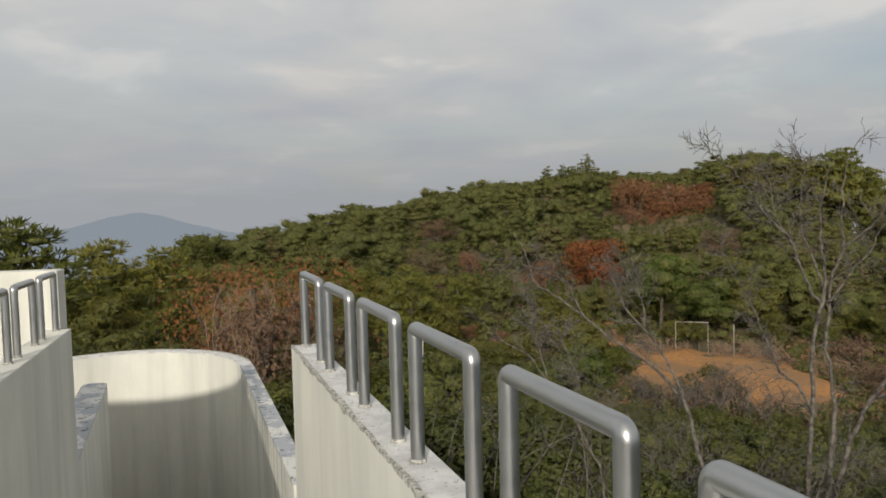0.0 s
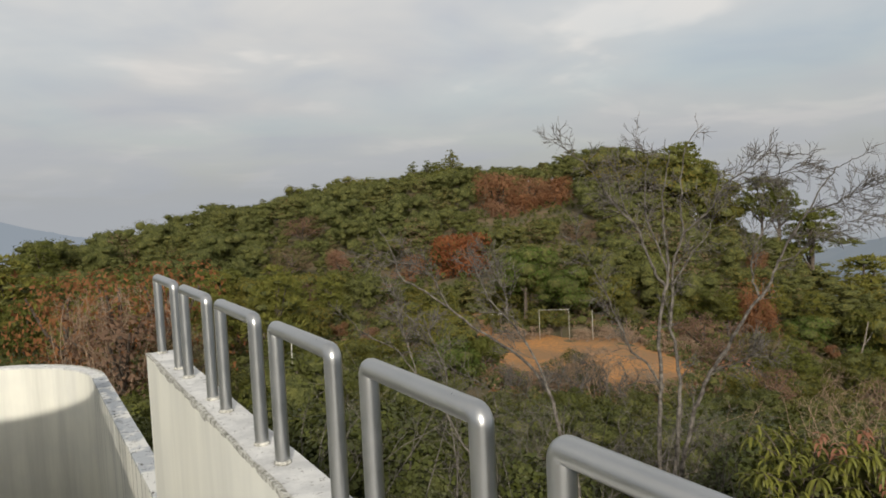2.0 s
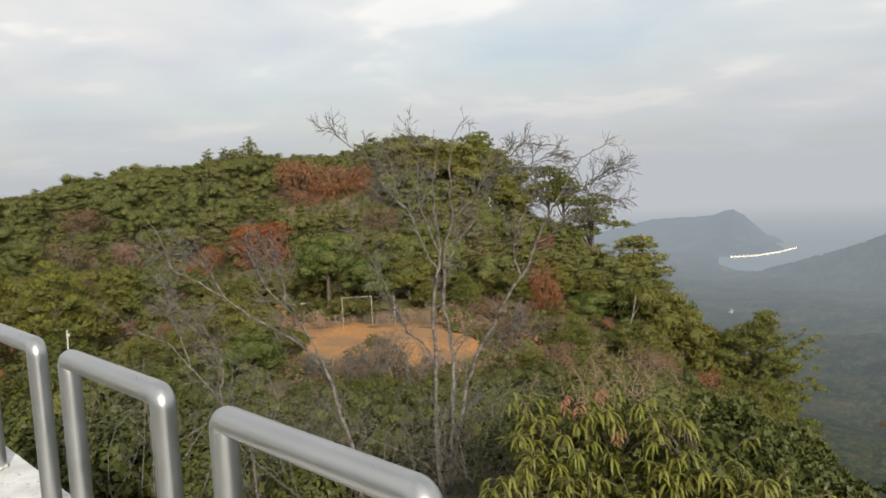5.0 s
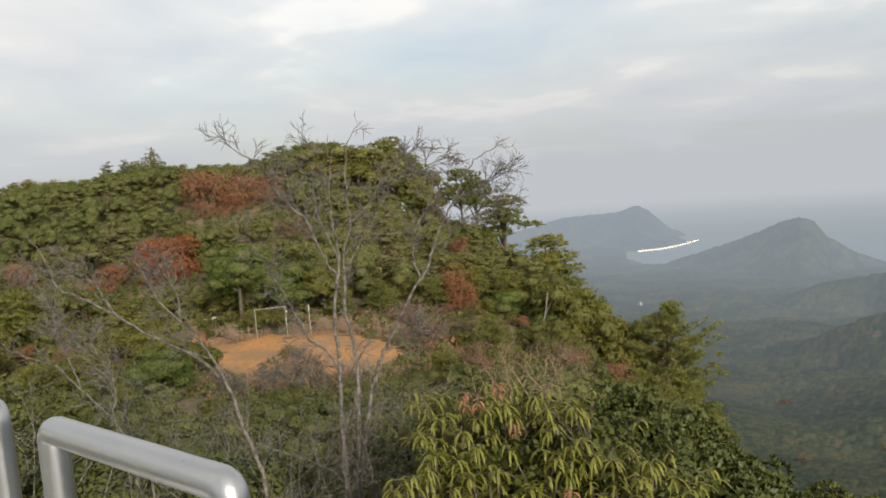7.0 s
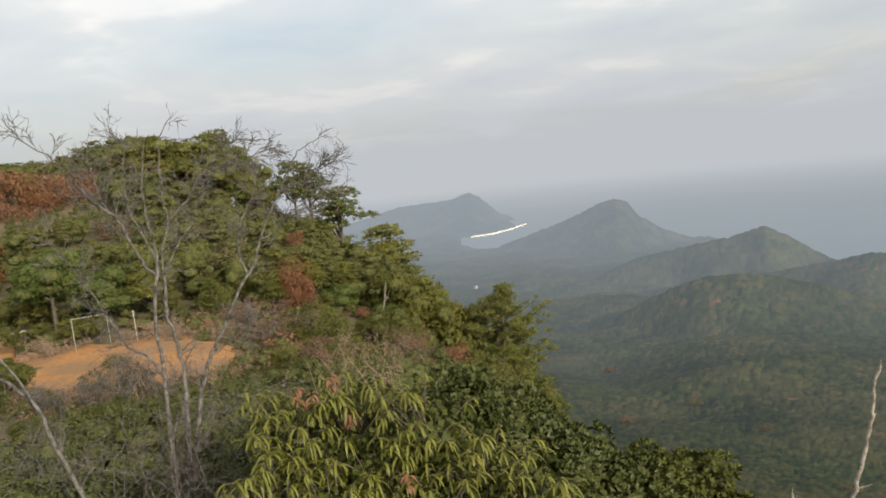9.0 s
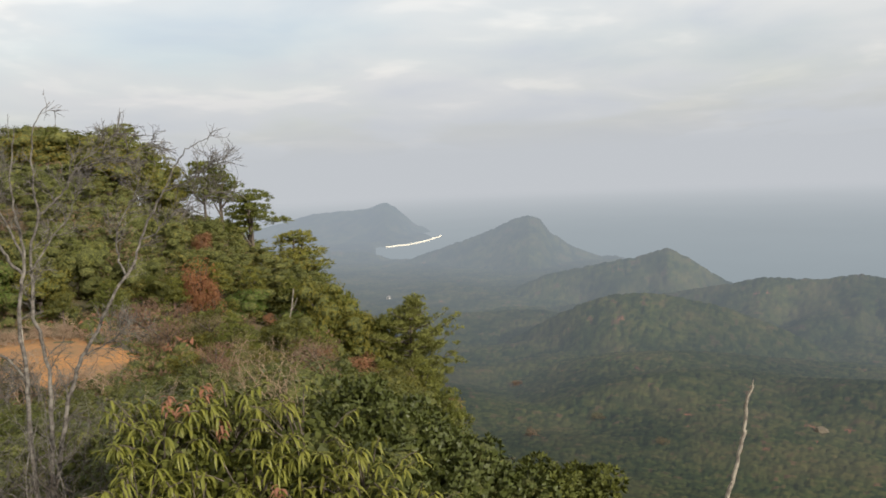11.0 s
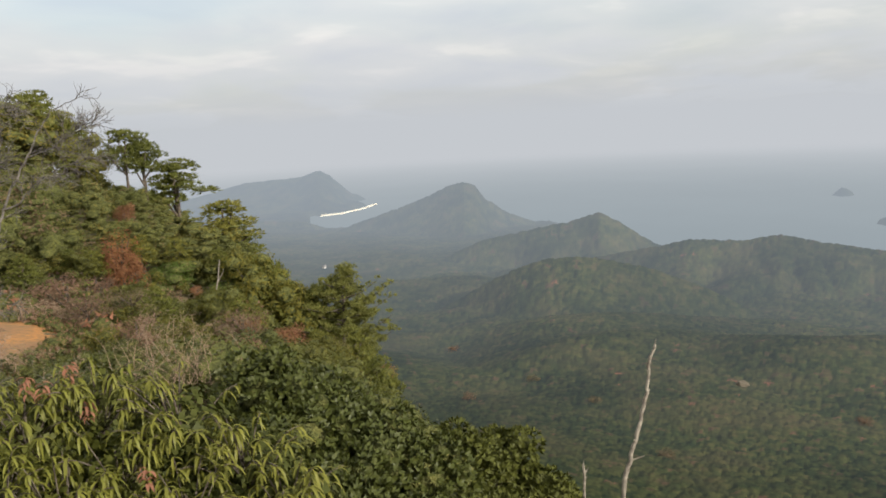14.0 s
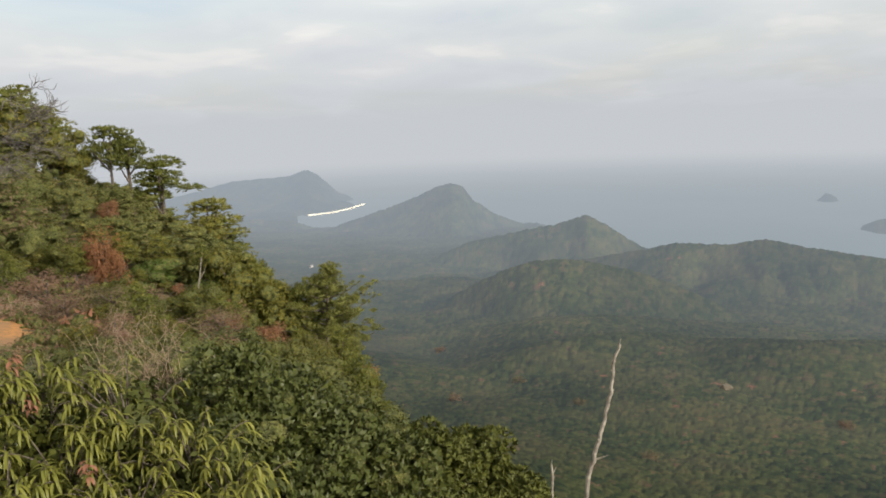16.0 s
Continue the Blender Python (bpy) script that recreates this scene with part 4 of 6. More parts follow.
KINDS = {
    "evergreen_shrub": [tree_proto("broad", 100 + k, 1.35, 2.7, 1550, 0.122, SHRUB_LEAF, 0.72) for k in range(4)],
    "glossy_shrub": [tree_proto("broad", 120 + k, 1.35, 2.7, 1550, 0.122, DARK_LEAF, 0.72) for k in range(2)],
    "evergreen_tree": [tree_proto("broad", 140 + k, 1.9, 4.2, 1750, 0.165, LEAF_GREEN, 0.72) for k in range(5)],
    "pine_tree": [tree_proto("pine", 200 + k, 2.0, 5.0, 2200, 0.15, LEAF_PINE, 0.55) for k in range(5)],
    "rust_tree": [tree_proto("broad", 300 + k, 1.8, 4.0, 3400, 0.145, LEAF_RUST, 0.0) for k in range(3)],
    "faded_tree": [tree_proto("broad", 400 + k, 1.6, 3.4, 1700, 0.12, LEAF_DULL, 0.0) for k in range(3)],
    "sparse_tree": [tree_proto("broad", 450 + k, 1.8, 4.0, 1100, 0.11, LEAF_ORANGE, 0.0) for k in range(2)],
    "red_tree": [tree_proto("broad", 340, 1.8, 4.0, 4200, 0.145, LEAF_RED, 0.0)],
    "bright_tree": [tree_proto("broad", 160 + k, 1.9, 4.2, 2600, 0.14, LEAF_BRIGHT, 0.74) for k in range(2)],
    "umbrella_pine": [tree_proto("umbrella", 250 + k, 1.9, 5.0, 2200, 0.13, LEAF_PINE, 0.5) for k in range(3)],
    "spire_tree": [tree_proto("spire", 500 + k, 1.4, 5.4, 2300, 0.15, LEAF_PINE, 0.7) for k in range(2)],
}
LABELS = {
    "evergreen_shrub": "dense olive-green evergreen shrub on the slope", "glossy_shrub": "dark glossy-leaved evergreen shrub",
    "evergreen_tree": "dark green evergreen broadleaf tree on the hillside", "pine_tree": "yellow-green red pine with flat needle pads",
    "rust_tree": "tree in rust-red autumn leaf", "faded_tree": "thin brownish tree with faded pinkish leaves", "sparse_tree": "half-bare tree with thin orange-brown leaves", "red_tree": "round-crowned tree in red-brown autumn leaf", "bright_tree": "dense bright green evergreen tree beyond the field", "umbrella_pine": "wind-blown pine with level pads on a bare trunk", "spire_tree": "pointed dark green conifer on the skyline",
}
PROTO_H = {"evergreen_shrub": 2.7, "glossy_shrub": 2.7, "evergreen_tree": 4.2, "pine_tree": 5.0, "rust_tree": 4.0, "faded_tree": 3.4, "sparse_tree": 4.0, "spire_tree": 5.4, "umbrella_pine": 5.0, "bright_tree": 4.2, "red_tree": 4.0}


def single(kind, x, y, top, base=None, wide=1.0, which=0, turn=0.0, label="", group=""):
    """One tree that stands out, from the height of its top; base: its foot, else the ground."""
    foot = float(land_xy(x, y)) if base is None else min(base, float(land_xy(x, y)))
    tall = (top - foot) / (PROTO_H[kind] * 0.98)
    protos = KINDS[kind]
    return plant_tree(protos[which % len(protos)], kind, label or LABELS[kind], "tree" if "shrub" not in kind else "shrub", x, y, foot, turn, tall * wide, group, 1 / wide)


FEATURED = np.zeros((0, 3))


def featured():
    """Trees that the eye picks out on the hill: kind, place, top, foot, width."""
    global FEATURED
    rows = [
        # skyline
        ("spire_tree", 29.6, 157.2, 9.7, 1.0, 1.75), ("spire_tree", 24.6, 158.5, 7.9, 0.5, 1.6), ("pine_tree", 26.9, 160, 7.6, 0.0, 1.2), ("spire_tree", 21.4, 158.5, 7.4, -3, 1.5), ("evergreen_tree", 17.4, 167, 5.3, 0.6, 1),
        ("evergreen_tree", -4.1, 172, 4.2, -1.8, 0.9), ("evergreen_tree", 9, 169.8, 5.9, 0.5, 1.3), ("pine_tree", 5.5, 170, 5.2, 0.2, 1.1), ("pine_tree", 12.5, 168, 5.2, -0.7, 1.1),
        ("pine_tree", 53.4, 121, 6.7, 0.1, 1.3), ("evergreen_tree", 57.5, 118, 6.8, -0.1, 1.3), ("evergreen_tree", 55.4, 119.5, 6.1, -0.1, 1.3), ("evergreen_tree", 59.5, 117, 6.2, -0.3, 1.3), ("evergreen_tree", 51.4, 120, 5.6, -0.3, 1.3), ("pine_tree", 61.4, 116, 6, -0.8, 1.3), ("evergreen_tree", 49.4, 122, 6.2, -0.2, 1.2),
        ("umbrella_pine", 65.5, 124, 6.7, -2.1, 1.3), ("evergreen_tree", 62.2, 114.5, 4.3, -5, 0.9), ("pine_tree", 63.6, 112.5, 3.2, -6, 0.9), ("evergreen_tree", 64.6, 110.8, 1.2, -6.5, 0.9), ("evergreen_tree", 66.3, 110.5, -2.6, -8, 1.1), ("umbrella_pine", 66.8, 118, 3, -4.6, 1.43), ("evergreen_tree", 70, 115.8, -5.6, -9.3, 1.3),
        ("umbrella_pine", 70.4, 107.3, 0.1, -8, 1.04), ("umbrella_pine", 72.7, 106.2, -0.9, -8.5, 1.17), ("umbrella_pine", 77.3, 104.8, -5.6, -10.4, 1.56), ("umbrella_pine", 72.1, 87.2, -11, -17, 1.6), ("evergreen_tree", 71.0, 86.2, -13.6, -18.5, 1.2), ("pine_tree", 73.6, 86.6, -13.9, -19, 1.3),
        ("pine_tree", -39.2, 113.5, -4.3, -10.9, 1.1), ("pine_tree", -25.9, 54.2, -2.3, -8.1, 1.3), ("pine_tree", -21.7, 55.8, -2.7, -8.3, 1.4), ("pine_tree", -22.6, 38.9, -0.3, -6.8, 1.3),
        ("pine_tree", -25.4, 38, 0.2, -6.6, 1.2),
        # colour on the slope
        ("red_tree", 16.3, 82.1, -3.9, -10.4, 1.2), ("rust_tree", 31.6, 123, 4.3, -4.7, 1.1), ("rust_tree", 36.6, 123, 3.3, -5, 1.15),
        ("rust_tree", 30.4, 117, -0.7, -6.7, 1.1), ("rust_tree", 42.2, 126, 3.1, -3.3, 1.1), ("rust_tree", 39.6, 121, 0.9, -6.1, 1.2), ("rust_tree", 34.2, 119, 0.4, -6.0, 1.1), ("rust_tree", 10.1, 81.4, -6, -10.1, 1.1),
        ("faded_tree", -3.1, 92, -5.2, -9.8, 1.4), ("faded_tree", -2, 116, -1.9, -6.9, 1.5), ("rust_tree", 2.7, 92, -5.6, -9.7, 0.9), ("faded_tree", 34.7, 93.7, -3.7, -8.4, 1.2),
        ("sparse_tree", -6.7, 26.3, -1.35, -8.2, 0.95), ("sparse_tree", -5.2, 27.0, -1.7, -8.2, 0.8), ("faded_tree", -6.2, 24.6, -2.9, -8.2, 1.0), ("sparse_tree", -8.9, 27.6, -1.9, -8.6, 0.85), ("faded_tree", -4.6, 25.0, -3.6, -8.2, 0.9),
        ("sparse_tree", 33.3, 51.8, -7.2, -13.4, 0.62), ("rust_tree", 33.0, 51.2, -8.0, -14.0, 0.6), ("sparse_tree", 33.9, 50.9, -9.7, -14.6, 0.7), ("faded_tree", 25.8, 45.9, -8.7, -13.2, 1.3), ("faded_tree", 23.8, 47.4, -9.0, -13.0, 1.3), ("evergreen_tree", 41.5, 46.1, -9.9, -18, 0.8), ("pine_tree", 42.3, 45.3, -11.1, -19, 0.9), ("evergreen_tree", 43.1, 44.6, -12.1, -20, 0.8), ("evergreen_tree", 43.8, 43.8, -12.8, -20.5, 0.9), ("pine_tree", 45.0, 42.7, -13.6, -21, 0.9), ("rust_tree", 54.5, 83.9, -8.4, -11.5, 1.0), ("faded_tree", 22.7, 38.4, -8.6, -10.9, 1.5), ("faded_tree", 25.2, 38, -8.8, -11.2, 1.5),
        ("faded_tree", 26, 29.5, -9.4, -11.8, 1.3), ("rust_tree", 37.8, 44, -13.1, -16.1, 1), ("rust_tree", 27.3, 27.4, -10.4, -12.3, 0.9),
        ("faded_tree", 4.5, 60.5, -8.8, -11.8, 1.2),
        # big pine on the shoulder and its neighbours
        ("pine_tree", 34.2, 40.5, -11.5, -16.4, 1.2), ("pine_tree", 24.1, 34, -8.5, -11.8, 1.1), ("evergreen_tree", 28, 34.5, -9.2, -12.5, 1.2),
        ("evergreen_shrub", -0.8, 22.2, -4.3, -8.3, 0.9), ("bright_tree", 6.4, 35.4, -7.0, -9.8, 1.35), ("bright_tree", 4.2, 32.9, -7.2, -9.3, 1.2), ("evergreen_tree", 23.5, 33, -9.5, -11.8, 1.4), ("bright_tree", 15.4, 53.6, -3.6, -10.0, 0.9), ("bright_tree", 18.4, 53.0, -5.6, -10.0, 1.1), ("bright_tree", 36.5, 50.5, -10.2, -14.6, 1.2), ("bright_tree", 39.5, 47.5, -12.4, -16.5, 1.2), ("evergreen_tree", 22.2, 54, -6.4, -10.2, 1.4), ("evergreen_tree", 15.4, 56.5, -7.1, -10.4, 1.3),
        ("pine_tree", 17.2, 60.5, -5.5, -9.9, 1.2),
    ]
    rng = np.random.default_rng(8)
    for k, (kind, x, y, top, foot, wide) in enumerate(rows):
        if kind in ("red_tree", "rust_tree") and math.hypot(x, y) > 70:
            foot, wide = foot - 0.42 * (top - foot), wide * 0.80
        single(kind, x, y, top, foot, wide, k, rng.uniform(0, 6.28), group="trees that stand out on the hill")
    global SHOWN
    SHOWN = np.array([(math.degrees(math.atan2(q[1], q[2])), math.hypot(q[1], q[2]), q[4] + (q[3] - q[4]) * (0.5 if q[0] in ("pine_tree", "evergreen_tree") else 0.05 if q[0] == "red_tree" else 0.28),
                       math.degrees((q[3] - q[4]) * 0.40 * q[5] / math.hypot(q[1], q[2]))) for q in rows if math.hypot(q[1], q[2]) > 50])
    global RIDGE_PINES
    RIDGE_PINES = np.array([q[1:3] for q in rows if q[0] == "umbrella_pine"])
    FEATURED = np.array([(q[1], q[2], max(1.0, (q[3] - q[4]) * 0.36 * q[5])) for q in rows])


featured()


def headroom(a, q, foot):
    """How tall a tree may grow without standing before one that can be seen whole from the lookout."""
    near = (np.abs(SHOWN[:, 0] - a) < SHOWN[:, 3] + 100 / q) & (SHOWN[:, 1] > q + 1) & (SHOWN[:, 1] < q + 30)
    return float((SHOWN[near, 2] * q / SHOWN[near, 1]).min()) - foot if near.any() else 99.0


# the line of the wooded hill against the sky and the valley: bearing and angle from the lookout
CREST_AZ = [-36, -8, -6, -3, -1.5, 0.5, 2.7, 5.8, 7.7, 10.5, 15, 17.3, 19.6, 21.3, 24, 26, 28.6, 30.3, 30.9, 31.4, 33.2, 34.7, 36.6, 38.3, 40, 42, 43.6, 45.3, 48.7, 60]
CREST_EL = [2, 0.6, 0.3, 0.7, 1.3, 1.6, 1.9, 1.95, 2.3, 2.6, 2.4, 2.3, 3.3, 3.8, 3.5, 2.7, 2.0, 0.75, -1.4, -3.2, -3.5, -3.6, -4.5, -5.4, -7.0, -8.4, -10.1, -11.0, -12.8, -21]


def woodland():
    """The hill's tree cover, past the single trees: joined, too many to count."""
    rng = np.random.default_rng(21)
    protos = [crown_arrays(rng, broad_blobs(rng, 1.0, 1.9, 7) + [(0, 0, 0.45, 0.62, 0.75)], 270, 0.148, 0.25, 0.74, tri=True) for k in range(6)]
    protos += [crown_arrays(rng, pine_blobs(rng, 1.0, 2.0, 8) + [(0, 0, 0.45, 0.55, 0.75)], 270, 0.148, 0.9, 0.72, tri=True) for k in range(4)]
    large = [crown_arrays(rng, broad_blobs(rng, 1.0, 1.9, 10) + [(0, 0, 0.45, 0.62, 0.75)], 560, 0.098, 0.25, 0.76, tri=True) for k in range(5)]
    large += [crown_arrays(rng, pine_blobs(rng, 1.0, 2.0, 11) + [(0, 0, 0.45, 0.55, 0.75)], 560, 0.098, 0.9, 0.74, tri=True) for k in range(4)]
    Vs, Fs, Ss, Ps, Ns, at = [], [], [], [], [], 0
    taken = FEATURED[:, :2] * 1.0
    for _ in range(9000):
        a, q = rng.uniform(-35, 60), math.sqrt(rng.uniform(60 ** 2, 205 ** 2))
        if (a > 46 and q > 60 + (60 - a) * 6) or (q > 178 and -10 < a < 30):
            continue
        x, y = az_xy(a, q)
        size = rng.choice([rng.uniform(1.3, 2.3), rng.uniform(2.5, 3.8)]) * (1 + (q - 60) / 400)
        ground_z = float(land(a, q))
        size = min(size * 0.86, max(0.45, headroom(a, q, ground_z) / 2.1))
        zz = rng.uniform(0.85, 1.15)
        most = (q * math.tan(radians(float(np.interp(a, CREST_AZ, CREST_EL)) - rng.uniform(0.0, 0.45))) - ground_z - 0.2) / (2.05 * zz)
        if q > 135 and -7 < a < 30:
            size = min(3.4, max(1.0, most))
        elif a > -7:
            size = min(size, max(0.35, most))
        if q > 130:
            size = min(size, 3.4)
        if (np.hypot(RIDGE_PINES[:, 0] - x, RIDGE_PINES[:, 1] - y) < 6).any():
            size = min(size, 0.8)
        gap = 1.2 * size * (0.9 + (q - 60) / 600)
        if (np.hypot(taken[:, 0] - x, taken[:, 1] - y) < gap).any():
            continue
        taken = np.vstack([taken, [x, y]])
        pine = rng.uniform() < (0.30 if a < 25 else 0.55)
        if size > 2.1:
            V, F, S, N = large[rng.integers(5, 9) if pine else rng.integers(0, 5)]
        else:
            V, F, S, N = protos[rng.integers(6, 10) if pine else rng.integers(0, 6)]
        c, s = math.cos(a * 77), math.sin(a * 77)
        W = V @ np.array([[c, s, 0], [-s, c, 0], [0, 0, zz]]) * size + np.array([x, y, ground_z + 0.2])
        Vs.append(W), Fs.append(F + at), Ss.append(S), Ns.append(N @ np.array([[c, s, 0], [-s, c, 0], [0, 0, 1]]))
        patch = 0.5 + 0.5 * math.sin(x * 0.09 + 1.3 * math.sin(y * 0.06)) * math.sin(y * 0.075 + 2)
        # lower tones left of bearing 22 imitate weaker light on that flank
        Ps.append(np.full(len(W), rng.uniform(0.4, 0.86) if pine else min(1.0, (0.35 * patch + 0.65 * rng.uniform(0, 1)) * (0.78 if a < 22 else 1.02))))
        at += len(W)
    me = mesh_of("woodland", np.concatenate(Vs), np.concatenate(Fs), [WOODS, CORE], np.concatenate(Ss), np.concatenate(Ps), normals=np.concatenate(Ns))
    tagged(new("woodland", me), "mixed evergreen and rust-tinted woods covering the hill", "woods", kind="stuff")


woodland()


def thicket(seed, r0, r1, tries, most, kinds, tops, smallest, pack, a0=-35, a1=70):
    rng = np.random.default_rng(seed)
    taken = FEATURED * 1.0
    made = 0
    for _ in range(tries):
        a, q = rng.uniform(a0, a1), math.sqrt(rng.uniform(r0 ** 2, r1 ** 2))
        if clearing(a, q):
            continue
        x, y = (float(v) for v in az_xy(a, q))
        if -9.0 < 0.936 * x + 0.352 * y < 2.3 and -0.352 * x + 0.936 * y < 16.0:
            continue
        foot = float(land(a, q))
        u, name = rng.uniform(), None
        for k, share in kinds:
            u -= share
            if u <= 0:
                name = k
                break
        name = name or kinds[0][0]
        room = min(q * math.tan(radians(float(np.interp(a, TOP_AZ, tops)))) - foot, max(1.7, headroom(a, q, foot)))
        s = min(rng.uniform(0.75, 1.2), room / PROTO_H[name] * rng.uniform(0.8, 1.0))
        if s < smallest:
            continue
        rad = s * PROTO_H[name] * 0.42
        if (np.hypot(taken[:, 0] - x, taken[:, 1] - y) < pack * (taken[:, 2] + rad)).any():
            continue
        taken = np.vstack([taken, [x, y, rad]])
        protos = KINDS[name]
        plant_tree(protos[rng.integers(len(protos))], name, LABELS[name], "shrub" if "shrub" in name else "tree", x, y, foot, rng.uniform(0, 6.28), s, "thicket on the slope")
        made += 1
        if made >= most:
            break


thicket(5, 9, 35, 9000, 200, [("evergreen_shrub", 0.68), ("glossy_shrub", 0.29), ("faded_tree", 0.03)], TOP_NEAR, 0.2, 0.6)
thicket(7, 49, 64, 3000, 60, [("evergreen_tree", 0.6), ("pine_tree", 0.4)], TOP_BELT, 0.5, 0.5)
thicket(6, 33, 66, 6000, 150, [("evergreen_tree", 0.56), ("pine_tree", 0.30), ("faded_tree", 0.10), ("rust_tree", 0.04)], TOP_BELT, 0.34, 0.66)
thicket(10, 44, 92, 5000, 70, [("evergreen_tree", 0.5), ("evergreen_shrub", 0.28), ("pine_tree", 0.22)], TOP_BELT, 0.3, 0.5, 27, 45)


def undergrowth():
    """Dry grass and low scrub over the bare soil: joined, too much to count."""
    rng = np.random.default_rng(41)
    protos = [crown_arrays(rng, [(0, 0, 0.3, 0.5, 0.7), (0.35, 0.1, 0.22, 0.35, 0.7), (-0.2, 0.3, 0.2, 0.38, 0.7)], 42, 0.15, 0.1, 0.6, tri=True) for k in range(5)]
    Vs, Fs, Ss, Ps, Ns, at = [], [], [], [], [], 0
    for k in range(2100):
        a, q = rng.uniform(-36, 66), math.sqrt(rng.uniform(17 ** 2, 64 ** 2))
        if k > 1600:
            w, d = rng.uniform(0, 6.28), rng.uniform(0.86, 1.3)
            a, q = FIELD_AZ + 8.8 * d * math.cos(w), FIELD_R + 7.4 * d * math.sin(w)
        e = ((a - FIELD_AZ) / 7.6) ** 2 + ((q - FIELD_R) / 6.2) ** 2
        if e < 0.9 or (13 < a < 25 and 45 < q < 52) or (abs(a - 11.5) < 1.2 and 44 < q < 60):
            continue
        x, y = (float(v) for v in az_xy(a, q))
        if -9.0 < 0.936 * x + 0.352 * y < 2.3 and -0.352 * x + 0.936 * y < 16.0:
            continue
        V, F, S, N = protos[rng.integers(5)]
        c, s, big = math.cos(a * 77), math.sin(a * 77), rng.uniform(0.4, 1.2) * (1.8 if q > 49 or (q > 33 and abs(a - FIELD_AZ) > 10) else 1.0)
        W = V @ np.array([[c, s, 0], [-s, c, 0], [0, 0, rng.uniform(0.7, 1.3)]]) * big + np.array([x, y, float(land(a, q))])
        Vs.append(W), Fs.append(F + at), Ss.append(S), Ns.append(N @ np.array([[c, s, 0], [-s, c, 0], [0, 0, 1]]))
        Ps.append(np.full(len(W), rng.uniform(0.78, 0.96) if k > 1600 else rng.uniform(0.2, 0.95)))
        at += len(W)
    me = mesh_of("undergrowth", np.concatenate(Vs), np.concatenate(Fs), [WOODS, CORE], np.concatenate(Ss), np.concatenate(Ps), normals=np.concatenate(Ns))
    tagged(new("undergrowth", me), "dry grass and low scrub on the slope", "undergrowth", kind="stuff")


undergrowth()


# ---- close to the lookout ----
def branch_set(rng, limb, radii, n, length, up=0.35, spread=0.9, levels=2, thin=0.42, kink=0.08):
    """Side branches along a limb, and theirs in turn. Gives a list of (path, radii)."""
    limb = np.asarray(limb, float)
    seg = np.linalg.norm(np.diff(limb, axis=0), axis=1)
    s = np.concatenate([[0], np.cumsum(seg)])
    out = []
    for k in range(n):
        t = s[-1] * (0.18 + 0.82 * (k + rng.uniform(0, 1)) / n)
        i = min(len(seg) - 1, int(np.searchsorted(s, t, "right") - 1))
        w = (t - s[i]) / seg[i]
        p = limb[i] * (1 - w) + limb[i + 1] * w
        r = (radii[i] * (1 - w) + radii[i + 1] * w) * thin
        d = (limb[i + 1] - limb[i]) / seg[i]
        side = np.cross(d, rng.normal(0, 1, 3))
        side /= np.linalg.norm(side)
        way = d + side * spread * rng.uniform(0.45, 0.9) + np.array([0, 0, up * rng.uniform(0.3, 1.2)])
        way /= np.linalg.norm(way)
        L = length * rng.uniform(0.5, 1.15) * (1 - 0.55 * t / s[-1])
        m = 5
        pts = [p]
        for q in range(1, m):
            way = way + rng.normal(0, kink, 3) + np.array([0, 0, up * 0.12])
            way /= np.linalg.norm(way)
            pts.append(pts[-1] + way * L / (m - 1))
        rr = np.linspace(max(r, 0.0026), 0.0012, m)
        out.append((np.array(pts), rr))
        if levels > 1:
            out += branch_set(rng, pts, rr, max(2, int(n * 0.40)), length * 0.6, up, spread, levels - 1, 0.6, kink)
    return out


def tubes_mesh(name, paths, mat, sides):
    vs, fs, at = [], [], 0
    for p, r in paths:
        v, f = tube(p, r, sides, caps=False)
        vs.append(v), fs.append(f + at)
        at += len(v)
    return mesh_of(name, np.concatenate(vs), np.concatenate(fs), [mat], smooth=True)


def smooth_path(p, n=5):
    """A denser path through the points given."""
    p = np.asarray(p, float)
    q = np.vstack([2 * p[0] - p[1], p, 2 * p[-1] - p[-2]])
    out = []
    for i in range(1, len(q) - 2):
        for t in np.linspace(0, 1, n, endpoint=False):
            out.append(0.5 * (2 * q[i] + (q[i + 1] - q[i - 1]) * t + (2 * q[i - 1] - 5 * q[i] + 4 * q[i + 1] - q[i + 2]) * t * t + (3 * q[i] - q[i - 1] - 3 * q[i + 1] + q[i + 2]) * t ** 3))
    out.append(p[-1])
    return np.array(out)


def bare_tree(label, stems, seed, mat, n=12, length=0.85, levels=3, up=0.4, twig_sides=4):
    """stems: (name, points, radius at the foot, at the tip); the first starts in the ground."""
    rng = np.random.default_rng(seed)
    ob = thing("bare_tree", label, "tree", None, "leafless trees below the parapet")
    twigs = []
    for name, pts, r0, r1 in stems:
        p = smooth_path(pts, 4)
        p[1:-1] += rng.normal(0, 0.006, p[1:-1].shape)
        rad = np.linspace(r0, r1, len(p)) * 0.70
        part(name, tubes_mesh(name, [(p, rad)], mat, 8), ob)
        twigs += branch_set(rng, p, rad, n, length, up, 1.15, levels, kink=0.15)
    tagged(part("twig_mass", tubes_mesh("twig_mass", twigs, mat, twig_sides), ob), kind="stuff")
    return ob


